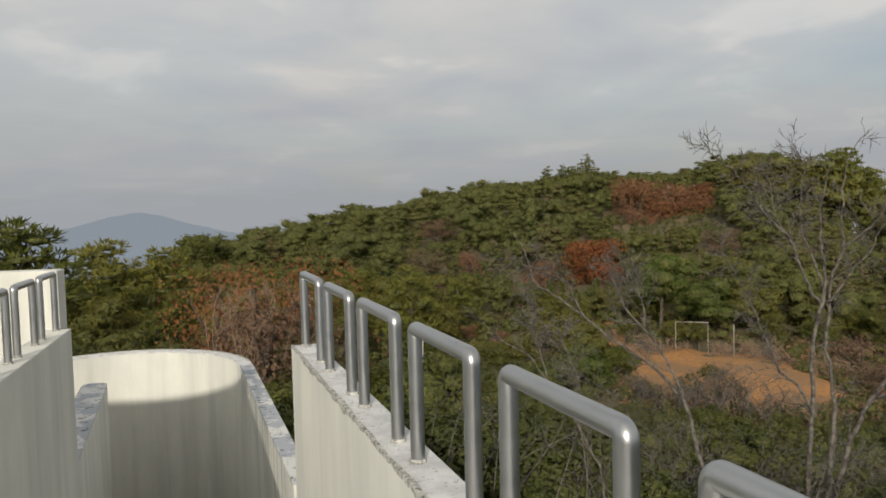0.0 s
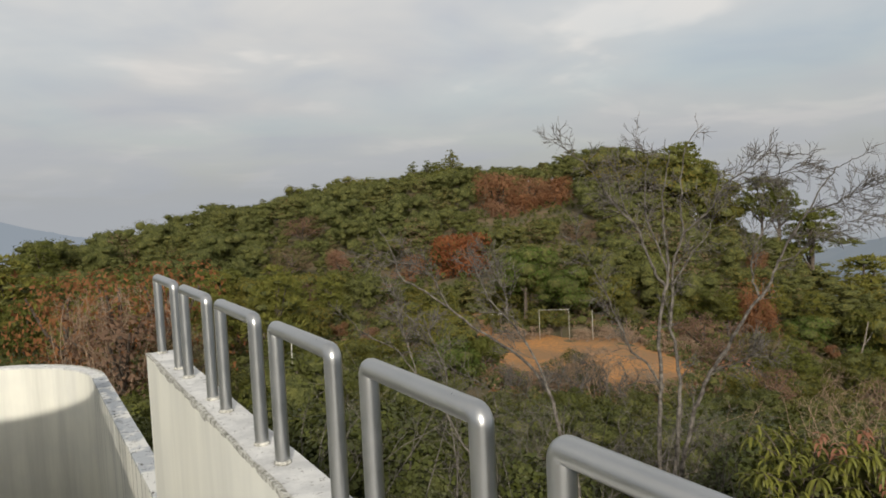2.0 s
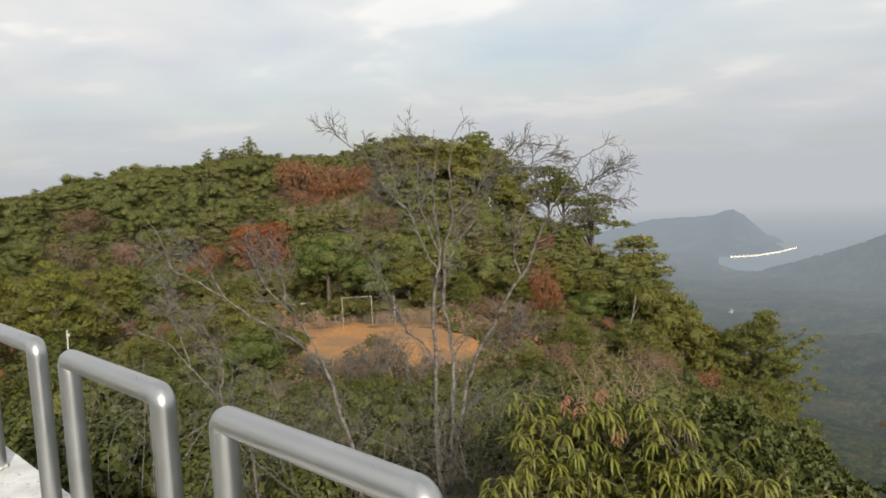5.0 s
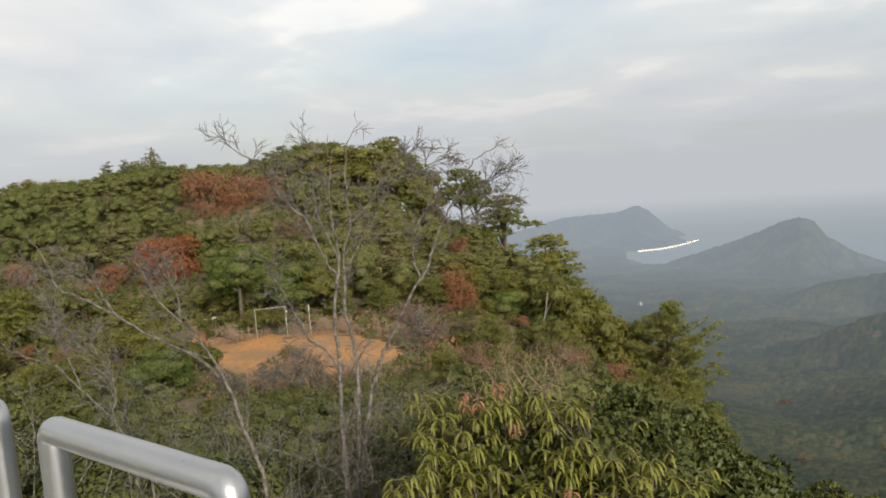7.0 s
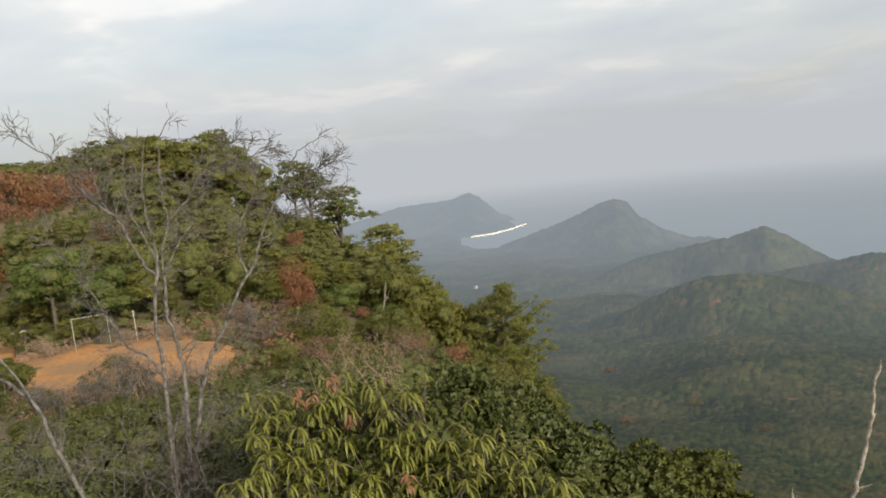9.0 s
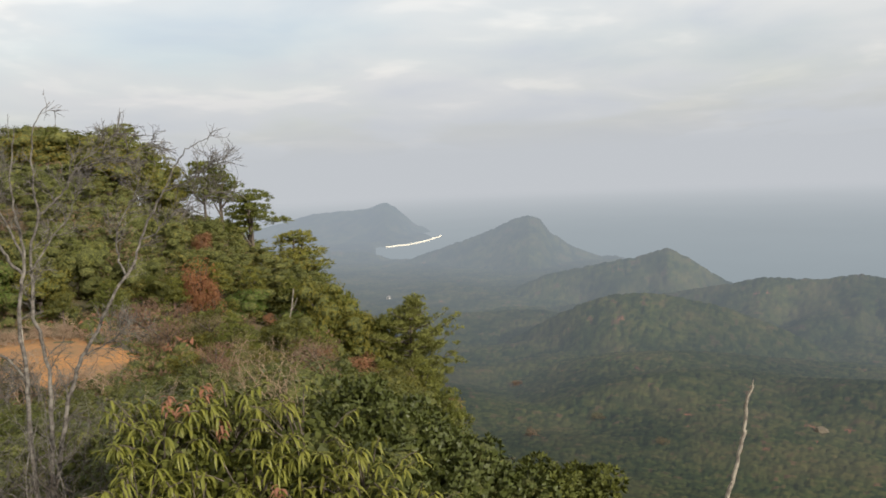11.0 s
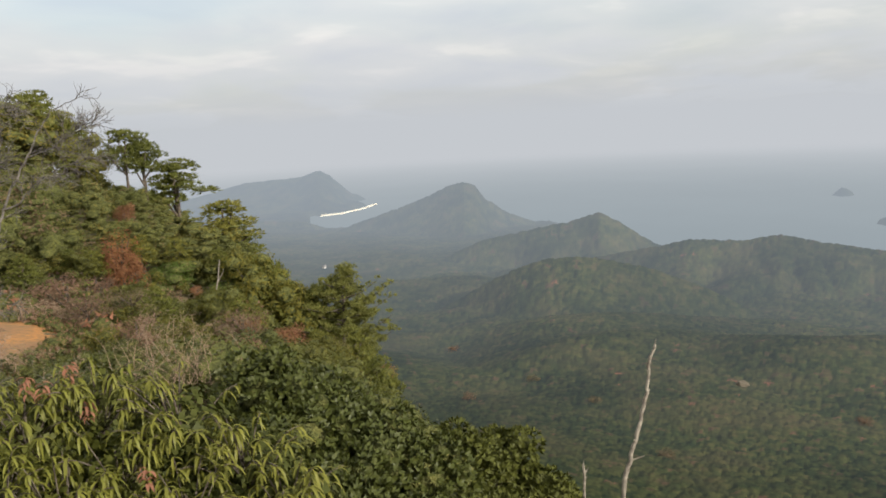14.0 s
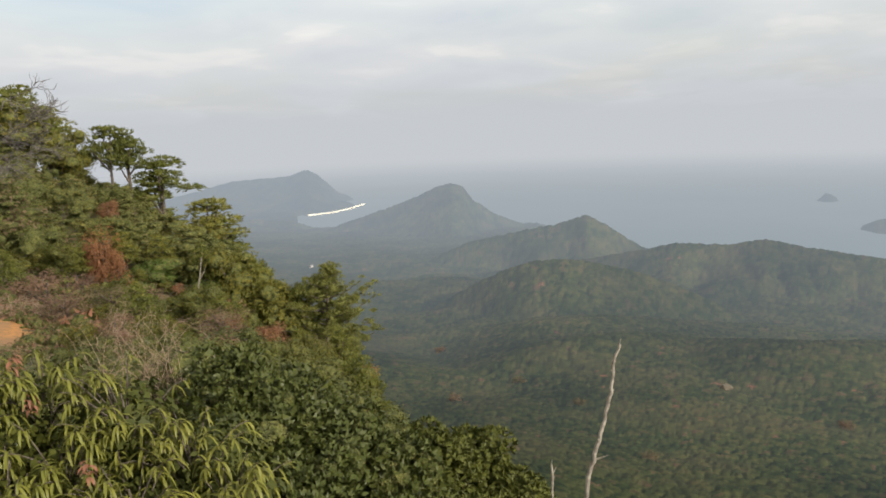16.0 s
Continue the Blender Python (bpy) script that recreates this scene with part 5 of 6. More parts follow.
bare_tree("leafless grey cherry tree with a spreading crown of fine twigs", [
    ("trunk", [(3.08, 6.27, -6.15), (3.08, 6.27, -3.22), (3.07, 6.27, -2.75), (3.08, 6.27, -2.18), (3.1, 6.26, -1.79), (3.09, 6.27, -1.4), (3.13, 6.25, -1.07), (3.18, 6.23, -0.83), (3.17, 6.23, -0.61), (3.15, 6.24, -0.38), (3.15, 6.24, -0.15), (3.18, 6.22, 0.09), (3.21, 6.21, 0.27)], 0.038, 0.005),
    ("limb", [(3.09, 6.27, -1.85), (2.96, 6.26, -1.65), (2.82, 6.26, -1.52), (2.73, 6.23, -1.33), (2.63, 6.21, -1.1), (2.52, 6.18, -0.88), (2.43, 6.16, -0.72), (2.28, 6.15, -0.47)], 0.018, 0.004),
    ("limb", [(3.16, 6.24, -0.96), (3.05, 6.26, -0.78), (2.97, 6.26, -0.6), (2.9, 6.27, -0.39), (2.73, 6.31, -0.21), (2.6, 6.33, -0.01), (2.49, 6.34, 0.16), (2.31, 6.37, 0.32), (2.19, 6.38, 0.48)], 0.019, 0.004),
    ("limb", [(2.89, 6.24, -0.39), (2.82, 6.34, -0.22), (2.82, 6.41, -0.07), (2.81, 6.49, 0.14)], 0.01, 0.004),
    ("limb", [(3.18, 6.23, -0.83), (3.12, 6.34, -0.54), (3.08, 6.44, -0.3), (3.1, 6.52, -0.04), (3.17, 6.58, 0.23), (3.11, 6.69, 0.4)], 0.015, 0.004),
], 31, PALE_BARK, 16, 0.38, 3, 0.02)
bare_tree("leafless grey tree with long upswept limbs", [
    ("trunk", [(3.15, 6.3, -6.15), (3.15, 6.3, -3.24), (3.21, 6.27, -2.78), (3.26, 6.25, -2.15), (3.27, 6.25, -1.87), (3.26, 6.26, -1.6), (3.22, 6.28, -1.35), (3.24, 6.28, -1.09), (3.25, 6.28, -0.76), (3.33, 6.24, -0.5), (3.33, 6.25, -0.27), (3.33, 6.25, -0.1), (3.35, 6.25, 0.13), (3.4, 6.23, 0.35), (3.51, 6.18, 0.5)], 0.034, 0.004),
    ("limb", [(3.32, 6.22, -0.5), (3.41, 6.1, -0.36), (3.49, 6, -0.23), (3.53, 5.91, -0.08), (3.63, 5.79, 0.03), (3.71, 5.68, 0.11), (3.78, 5.57, 0.22)], 0.016, 0.004),
    ("limb", [(3.5, 5.84, -0.08), (3.64, 5.65, -0.03), (3.78, 5.45, 0.02), (3.9, 5.25, 0.09)], 0.01, 0.003),
    ("limb", [(3.24, 6.25, -0.92), (3.42, 6.29, -0.69), (3.6, 6.33, -0.54), (3.72, 6.39, -0.36), (3.9, 6.42, -0.19)], 0.012, 0.004),
], 37, PALE_BARK, 16, 0.38, 3, 0.02)
bare_tree("leafless forked grey tree leaning over the slope", [
    ("trunk", [(3.22, 6.32, -6.15), (3.22, 6.32, -3.27), (3.27, 6.29, -2.8), (3.38, 6.24, -2.23), (3.45, 6.21, -2), (3.53, 6.16, -1.75), (3.62, 6.12, -1.61), (3.71, 6.07, -1.44), (3.82, 6.01, -1.2), (3.97, 5.92, -0.96), (4.04, 5.88, -0.74), (4.13, 5.82, -0.52), (4.24, 5.75, -0.32), (4.3, 5.7, -0.15), (4.39, 5.64, 0), (4.46, 5.59, 0.08), (4.56, 5.51, 0.14)], 0.034, 0.004),
    ("limb", [(3.93, 6, -1.07), (3.91, 6.07, -0.88), (3.94, 6.11, -0.69), (4.04, 6.11, -0.49), (4.15, 6.1, -0.33), (4.23, 6.11, -0.14)], 0.015, 0.004),
    ("limb", [(4.24, 5.75, -0.32), (4.34, 5.59, -0.26), (4.42, 5.43, -0.17), (4.47, 5.3, -0.12), (4.53, 5.16, -0.07)], 0.011, 0.003),
    ("limb", [(4.04, 5.88, -0.74), (4.12, 5.76, -0.69), (4.19, 5.66, -0.56), (4.32, 5.51, -0.44), (4.52, 5.29, -0.34)], 0.011, 0.003),
    ("limb", [(3.53, 6.16, -1.75), (3.66, 5.93, -1.62), (3.78, 5.68, -1.47)], 0.01, 0.004),
], 47, PALE_BARK, 16, 0.38, 3, 0.02)
bare_tree("leafless leaning sapling with pale bark", [
    ("trunk", [(2.17, 5.97, -6.15), (2.17, 5.97, -2.88), (2.15, 6.06, -2.49), (2.07, 6.16, -2.06), (2, 6.25, -1.78), (1.85, 6.37, -1.57), (1.68, 6.49, -1.42), (1.48, 6.6, -1.29), (1.25, 6.72, -1.09), (1.03, 6.82, -0.92), (0.83, 6.91, -0.79), (0.77, 6.99, -0.59), (0.7, 7.07, -0.41), (0.65, 7.15, -0.32)], 0.03, 0.004),
    ("limb", [(1.97, 6.13, -1.75), (1.87, 6.24, -1.43), (1.7, 6.36, -1.16), (1.56, 6.48, -0.97), (1.48, 6.57, -0.78), (1.43, 6.66, -0.62)], 0.015, 0.004),
    ("limb", [(1.71, 6.4, -1.17), (1.72, 6.5, -0.95), (1.66, 6.62, -0.76), (1.6, 6.73, -0.59)], 0.01, 0.003),
    ("limb", [(1.24, 6.69, -1.09), (1.08, 6.79, -0.76), (0.99, 6.87, -0.68), (0.81, 6.97, -0.64), (0.53, 7.06, -0.55)], 0.009, 0.003),
], 53, PALE_BARK, 16, 0.38, 3, 0.02)
bare_tree("thin leafless stem arching among the shrubs", [
    ("trunk", [(1.28, 6.08, -6.15), (1.28, 6.08, -2.72), (1.17, 6.2, -2.13), (0.99, 6.32, -1.78), (0.86, 6.43, -1.59), (0.71, 6.55, -1.4), (0.5, 6.66, -1.29), (0.38, 6.76, -1.21), (0.28, 6.86, -1.08)], 0.016, 0.004),
    ("limb", [(0.86, 6.43, -1.59), (0.8, 6.54, -1.3), (0.75, 6.64, -1.06), (0.73, 6.75, -0.9)], 0.009, 0.003),
    ("limb", [(1.06, 6.21, -1.84), (1.1, 6.24, -1.58), (1.02, 6.28, -1.34), (0.94, 6.33, -1.14)], 0.01, 0.003),
], 59, PALE_BARK, 16, 0.38, 3, 0.05)


def brush(label, x, y, z, foot, wide, seed, n, mat, name="brushwood", thick=1.0):
    """A bare bush: many thin stems from one root, forking."""
    rng = np.random.default_rng(seed)
    ob = thing(name, label, "shrub", None, "leafless brush on the slope")
    paths = []
    for k in range(n):
        a, d = rng.uniform(0, 6.28), wide * math.sqrt(rng.uniform(0, 1))
        tip = np.array([x + math.cos(a) * d, y + math.sin(a) * d, z - d * d / wide * 0.35 - rng.uniform(0, 0.4)])
        root = np.array([x + math.cos(a) * d * 0.75, y + math.sin(a) * d * 0.75, foot])
        low = root * 0.7 + tip * 0.3 + np.array([*rng.normal(0, 0.22, 2), 0])
        mid = root * 0.42 + tip * 0.58 + np.array([*rng.normal(0, 0.36, 2), rng.uniform(-0.1, 0.3)])
        high = root * 0.16 + tip * 0.84 + np.array([*rng.normal(0, 0.34, 2), rng.uniform(-0.1, 0.3)])
        p = smooth_path([root, low, mid, high, tip], 4)
        rad = np.linspace(0.011, 0.003, len(p))
        paths.append((p, rad))
        paths += branch_set(rng, p, rad, 12, 0.62, 0.02, 1.9, 2, kink=0.24)
    paths = [(q, w * thick) for q, w in paths]
    tagged(part("twig_mass", tubes_mesh("twig_mass", paths, mat, 3), ob), kind="stuff")
    return ob


DRY_STEMS = mat_bark("dry_stems", (0.20, 0.135, 0.085), (0.36, 0.26, 0.18))
brush("tangled leafless grey brush below the parapet", 0.69, 6.6, -1.29, -6.04, 0.95, 61, 16, PALE_BARK)
brush("tangled leafless grey brush around the tree foot", 2.75, 5.75, -1.85, -6.10, 0.85, 62, 16, PALE_BARK)
brush("tangled leafless brown brush around the tree foot", 3.45, 5.45, -2.05, -6.15, 0.90, 63, 18, BARK)
brush("tangled leafless brown brush below the parapet", 2.05, 5.6, -2.77, -6.12, 0.85, 64, 14, BARK)
brush("tangled leafless grey brush among the bare trees", 1.7, 7.6, -2.1, -6.1, 0.9, 67, 16, PALE_BARK)
brush("tangled leafless grey brush among the bare trees", 3.9, 8.3, -2.5, -6.4, 0.9, 68, 16, PALE_BARK)
brush("tangled leafless grey brush below the parapet", 2.6, 8.8, -2.6, -6.4, 1.0, 69, 14, PALE_BARK)
brush("grey-brown leafless brush below the orange-leaved trees", -6.6, 24.6, -2.2, -8.2, 2.0, 70, 46, DRY_STEMS, thick=2.0)
brush("dry tan brush standing on the slope", 8.72, 10.9, -3.25, -7.29, 1.3, 65, 30, DRY_STEMS)
brush("tangled leafless grey brush on the slope", 5.43, 9.6, -3.2, -6.91, 0.8, 66, 14, PALE_BARK)


def whorl_leaves(rng, p, axis, n, length, width, droop):
    """Long leaves hanging round the tip of a shoot: strips folded along the midrib."""
    out_v, out_f, at = [], [], 0
    for k in range(n):
        a = k * 2.399 + rng.uniform(-0.3, 0.3)
        d = np.array([math.cos(a), math.sin(a), 0.0]) + axis * 0.35
        d /= np.linalg.norm(d)
        side = np.cross(d, [0, 0, 1.0])
        side /= np.linalg.norm(side) + 1e-9
        L, w = length * rng.uniform(0.7, 1.2), width * rng.uniform(0.8, 1.2)
        q, way = p - axis * rng.uniform(0, 0.13), d + rng.normal(0, 0.22, 3) + np.array([0, 0, 0.35])
        rows = []
        for j, wj in enumerate((0.25, 0.95, 1.0, 0.7, 0.08)):
            fold = np.array([0, 0, 0.22 * w * wj])
            rows += [q - side * w * wj * 0.5 + fold, q.copy(), q + side * w * wj * 0.5 + fold]
            way = way + np.array([0, 0, -droop * (0.55 + 0.25 * j)])
            q = q + way / np.linalg.norm(way) * L / 4
        out_v.append(np.array(rows))
        for j in range(4):
            b = at + 3 * j
            out_f += [(b, b + 1, b + 4, b + 3), (b + 1, b + 2, b + 5, b + 4)]
        at += 15
    return np.concatenate(out_v), np.array(out_f)


def drooping_shrub(label, blobs, seed, n, dry, foot):
    rng = np.random.default_rng(seed)
    ob = thing("drooping_shrub", label, "shrub", None, "long-leaved shrubs below the parapet")
    b = np.array(blobs)
    vs, fs, at, stems = [], [], 0, []
    root = np.array([b[:, 0].mean() + 0.3, b[:, 1].mean() + 0.3, foot])
    for k in range(n):
        i = rng.choice(len(b), p=b[:, 3] ** 2 / (b[:, 3] ** 2).sum())
        d = rng.normal(0, 1, 3)
        d[2] = abs(d[2]) * 0.9 + 0.15
        d[:2] += np.array([-0.5, -0.6]) * 0.5
        d /= np.linalg.norm(d)
        p = b[i, :3] + d * b[i, 3] * rng.uniform(0.72, 1.1) * np.array([1, 1, 0.7]) + np.array([0, 0, rng.uniform(-0.10, 0.20)])
        v, f = whorl_leaves(rng, p, d, rng.integers(8, 13), rng.uniform(0.11, 0.18), 0.018, rng.uniform(0.5, 1.3))
        vs.append(v), fs.append(f + at)
        at += len(v)
        stems.append((smooth_path([p - d * 0.34 - np.array([0, 0, 0.12]), p - d * 0.12, p], 3), np.linspace(0.006, 0.003, 7)))
    for q in b:
        stems.append((smooth_path([root, root * 0.4 + q[:3] * 0.6 + np.array([0.1, 0.05, 0]), q[:3] + np.array([0, 0, q[3] * 0.4])], 4), np.linspace(0.03, 0.008, 9)))
    tagged(part("leaf_mass", mesh_of("leaf_mass", np.concatenate(vs), np.concatenate(fs), [LONG_LEAF], smooth=True), ob), kind="stuff")
    tagged(part("stem_mass", tubes_mesh("stem_mass", stems, BARK, 5), ob), kind="stuff")
    # leaves inside, the shade among them put into their darker colour
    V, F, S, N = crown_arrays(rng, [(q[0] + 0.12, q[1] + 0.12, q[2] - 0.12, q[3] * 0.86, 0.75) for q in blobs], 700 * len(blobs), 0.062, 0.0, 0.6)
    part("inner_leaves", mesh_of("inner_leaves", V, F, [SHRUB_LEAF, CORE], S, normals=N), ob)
    for x, y, z in dry:
        v, f = whorl_leaves(rng, np.array([x, y, z + 0.06]), np.array([0, 0, 1.0]), 16, 0.085, 0.020, 0.8)
        part("dry_leaves", mesh_of("dry_leaves", v, f, [DRY_LEAF], smooth=True), ob, "withered pink-brown leaves")
    return ob


drooping_shrub("shrub with long drooping yellow-green leaves, some withered pink",
               [(3.33, 4.55, -2.14, 0.45), (3.74, 4.3, -2.06, 0.42), (3.02, 4.35, -2.52, 0.48), (3.62, 3.95, -2.5, 0.50), (3.21, 3.95, -2.63, 0.48)], 71, 140,
               [(3.37, 4.28, -1.83), (3.52, 4.05, -1.99), (3.57, 4.3, -1.78), (3.31, 4.38, -1.8)], -5.9)
drooping_shrub("shrub with long drooping glossy yellow-green leaves",
               [(3.98, 3.75, -2.2, 0.44), (4.17, 3.3, -2.48, 0.46), (4.11, 2.85, -2.68, 0.42), (3.71, 3.35, -2.71, 0.50), (3.84, 2.95, -2.96, 0.50)], 72, 140,
               [(3.5, 3.42, -2.29)], -6.0)


def close_shrub(label, blobs, seed, n, size, leaf, foot, core=0.62, rosettes=False):
    rng = np.random.default_rng(seed)
    ob = thing("evergreen_shrub", label, "shrub", None, "shrubs close below the parapet")
    clumps = []
    for x, y, z, r, q in blobs:
        clumps.append((x, y, z, r * 0.8, q))
        for k in range(7):
            d = rng.normal(0, 1, 3) + np.array([0, 0, 0.4])
            d *= r * 0.72 / np.linalg.norm(d)
            clumps.append((x + d[0], y + d[1], z + d[2] * q, r * rng.uniform(0.28, 0.42), 0.85))
    V, F, S, N = crown_arrays(rng, clumps, n // 2, size * 1.25, 0.35, core, tufts=(0.20, 7, 0.5, 1.1)) if rosettes else crown_arrays(rng, clumps, n * 2, size * 1.1, 0.35, core)
    part("crown", mesh_of("crown", V, F, [leaf, CORE], S, normals=N), ob)
    c = np.array(blobs)[:, :3].mean(0)
    st = [(smooth_path([(c[0], c[1], foot), (c[0], c[1], (foot + c[2]) / 2), q[:3]], 3), np.linspace(0.05, 0.015, 7)) for q in np.array(blobs)]
    part("trunk", tubes_mesh("trunk", st, BARK, 5), ob)
    return ob


close_shrub("dark glossy evergreen shrub with small leaves", [(7.55, 6.95, -3.82, 0.75, 0.85), (8.13, 6.35, -4.3, 0.85, 0.85), (6.97, 6, -4.34, 0.8, 0.85), (8.06, 5.5, -4.7, 0.85, 0.85), (8.63, 5.1, -5.13, 0.75, 0.85), (6.95, 5.1, -4.84, 0.9, 0.85)], 81, 8000, 0.080, DARK_LEAF, -7, rosettes=True)
close_shrub("olive evergreen shrub on the falling slope", [(10.88, 6.1, -6.15, 0.85, 0.8), (12.06, 5.9, -6.62, 0.9, 0.8), (12.32, 5.2, -7.28, 0.9, 0.8), (10.93, 5.1, -7.11, 1.0, 0.8), (9.89, 6.6, -5.95, 0.8, 0.8)], 82, 8000, 0.090, SHRUB_LEAF, -9.5, rosettes=True)
close_shrub("olive evergreen shrub beneath the bare trees", [(5.01, 7.7, -3.58, 0.7, 0.8), (5.7, 7.2, -3.77, 0.75, 0.8), (4.4, 7.4, -3.85, 0.7, 0.8), (5.09, 6.6, -3.98, 0.8, 0.8), (6.08, 6.4, -4.24, 0.8, 0.8), (4.39, 6.2, -4.05, 0.7, 0.8)], 83, 8000, 0.055, DARK_LEAF, -6)
# the next two shrubs take dark leaves to stand for the lookout's shadow
close_shrub("olive evergreen shrub below the parapet", [(1.42, 6, -3.28, 0.7, 0.8), (2.03, 6.9, -3.22, 0.7, 0.8), (1.04, 7.2, -2.96, 0.8, 0.8), (1.6, 5.2, -3.69, 0.7, 0.8), (0.42, 6.4, -3.33, 0.7, 0.8)], 84, 7000, 0.055, DARK_LEAF, -6)
close_shrub("yellow-green evergreen shrub below the parapet, darkened as in shadow", [(0.04, 7.6, -2.91, 0.7, 0.8), (-0.66, 8.4, -2.87, 0.8, 0.8), (0.44, 8.6, -3.03, 0.8, 0.8)], 85, 4500, 0.06, DARK_LEAF, -6.2)
close_shrub("olive evergreen shrub below the parapet", [(2.42, 4.7, -3.44, 0.6, 0.8), (2.82, 5.4, -3.46, 0.7, 0.8), (3.51, 5.4, -3.5, 0.65, 0.8), (4.2, 5, -3.74, 0.7, 0.8), (4.98, 4.6, -4.08, 0.8, 0.8), (5.38, 5.6, -4.1, 0.8, 0.8)], 86, 8500, 0.055, SHRUB_LEAF, -6)


def snag(label, pts, r0, r1, stubs, seed):
    rng = np.random.default_rng(seed)
    ob = thing("dead_trunk", label, "dead tree", None, "dead stems on the slope")
    p = smooth_path(pts, 5)
    p[1:-1] += rng.normal(0, 0.008, p[1:-1].shape)
    rad = np.linspace(r0, r1, len(p)) * rng.uniform(0.88, 1.12, len(p))
    part("trunk", tubes_mesh("trunk", [(p, rad)], DEADWOOD, 9), ob)
    for t, L in stubs:
        i = int(t * (len(p) - 1))
        a = rng.uniform(0, 6.28)
        e = np.array([math.cos(a) * L, math.sin(a) * L, L * 0.35])
        part("stub", tubes_mesh("stub", [(np.array([p[i], p[i] + e * 0.5, p[i] + e]), [0.012, 0.009, 0.004])], DEADWOOD, 5), ob)
    v, f = tube(np.array([p[-1] - [0, 0, 0.01], p[-1] + [0.004, 0, 0.03], p[-1] + [0.010, -0.01, 0.075]]), [r1 * 0.55, r1 * 0.4, 0.003], 6, caps=False)
    part("splinter", mesh_of("splinter", v, f, [DEADWOOD]), ob)
    return ob


snag("tall crooked dead trunk with a broken top", [(8.42, 2.40, -7.97), (8.64, 2.30, -5.78), (8.78, 2.28, -4.68), (8.92, 2.24, -4.29), (9.06, 2.19, -3.91), (9.21, 2.14, -3.53), (9.30, 2.14, -3.22), (9.37, 2.09, -2.97)], 0.031, 0.018, [(0.52, 0.06), (0.62, 0.05), (0.74, 0.06), (0.84, 0.04), (0.45, 0.16)], 91)
snag("short dead trunk with a broken top", [(10.48, 3.51, -8.86), (10.58, 3.56, -6.26), (10.62, 3.59, -5.41)], 0.027, 0.018, [(0.9, 0.14), (0.8, 0.09)], 92)


for x, y, z, foot, wide, seed in ((9.15, 33, -8.41, -9.83, 1.3, 101), (11.73, 33.6, -8.85, -9.97, 1.4, 102), (15.53, 33, -9.06, -10.08, 1.6, 103), (12.72, 35, -9.11, -9.92, 1.2, 104), (18.04, 47, -8.9, -9.91, 1.5, 105), (12.54, 48.6, -8.8, -9.61, 1.4, 106),
                                  (20.05, 46, -8.71, -10.12, 1.6, 107), (9.94, 36.5, -8.76, -9.87, 1.2, 108)):
    brush("dry brown brush at the edge of the clay field", x, y, z, foot, wide, seed, 9, DRY_STEMS, thick=2.2)
for az, r, top, wide, seed in ((17.0, 33.5, -7.9, 0.9, 111), (18.8, 34.5, -7.7, 1.0, 112), (20.4, 33.0, -7.3, 1.1, 113), (21.6, 34.5, -7.2, 1.0, 114), (23.2, 33.5, -7.6, 1.1, 115), (25.0, 34.5, -8.0, 1.0, 116), (14.5, 35.0, -8.2, 1.0, 117)):
    x, y = (float(v) for v in az_xy(az, r))
    brush("leafless grey-brown brush before the clay field", x, y, top, float(land(az, r)) - 0.1, wide, seed, 10, PALE_BARK if seed % 2 else DRY_STEMS, thick=2.6)
close_shrub("grey-green bush with bare twigs in the clay field", [(11.4, 35.0, -9.0, 0.75, 0.9), (12.3, 34.7, -8.45, 0.7, 0.9), (13.1, 34.4, -9.2, 0.75, 0.85), (12.2, 34.2, -9.3, 0.7, 0.8)], 119, 1500, 0.085, SHRUB_LEAF, -9.9, 0.0)
brush("bare brown twigs around the bush in the clay field", 12.5, 34.4, -7.8, -9.9, 1.4, 120, 18, PALE_BARK, thick=2.6)
close_shrub("yellow-green bush at the edge of the clay field", [(8.3, 37.3, -7.9, 0.75, 0.8), (9.2, 37.5, -8.3, 0.6, 0.8), (7.5, 37.0, -8.5, 0.7, 0.8)], 121, 3000, 0.09, LEAF_PINE, -9.6)
for az, r, high, seed in ((14.6, 49.5, 1.0, 131), (16.6, 49.8, 0.9, 132), (19.6, 49.2, 0.9, 133), (22.0, 49.4, 1.1, 134), (24.4, 49.0, 1.2, 135), (26.8, 48.2, 1.3, 136), (28.8, 46.5, 1.3, 137)):
    x, y = (float(v) for v in az_xy(az, r))
    z = float(land(az, r))
    brush("dry brown brush along the back of the clay field", x, y, z + high, z - 0.1, 1.2, seed, 9, DRY_STEMS, thick=3.0)


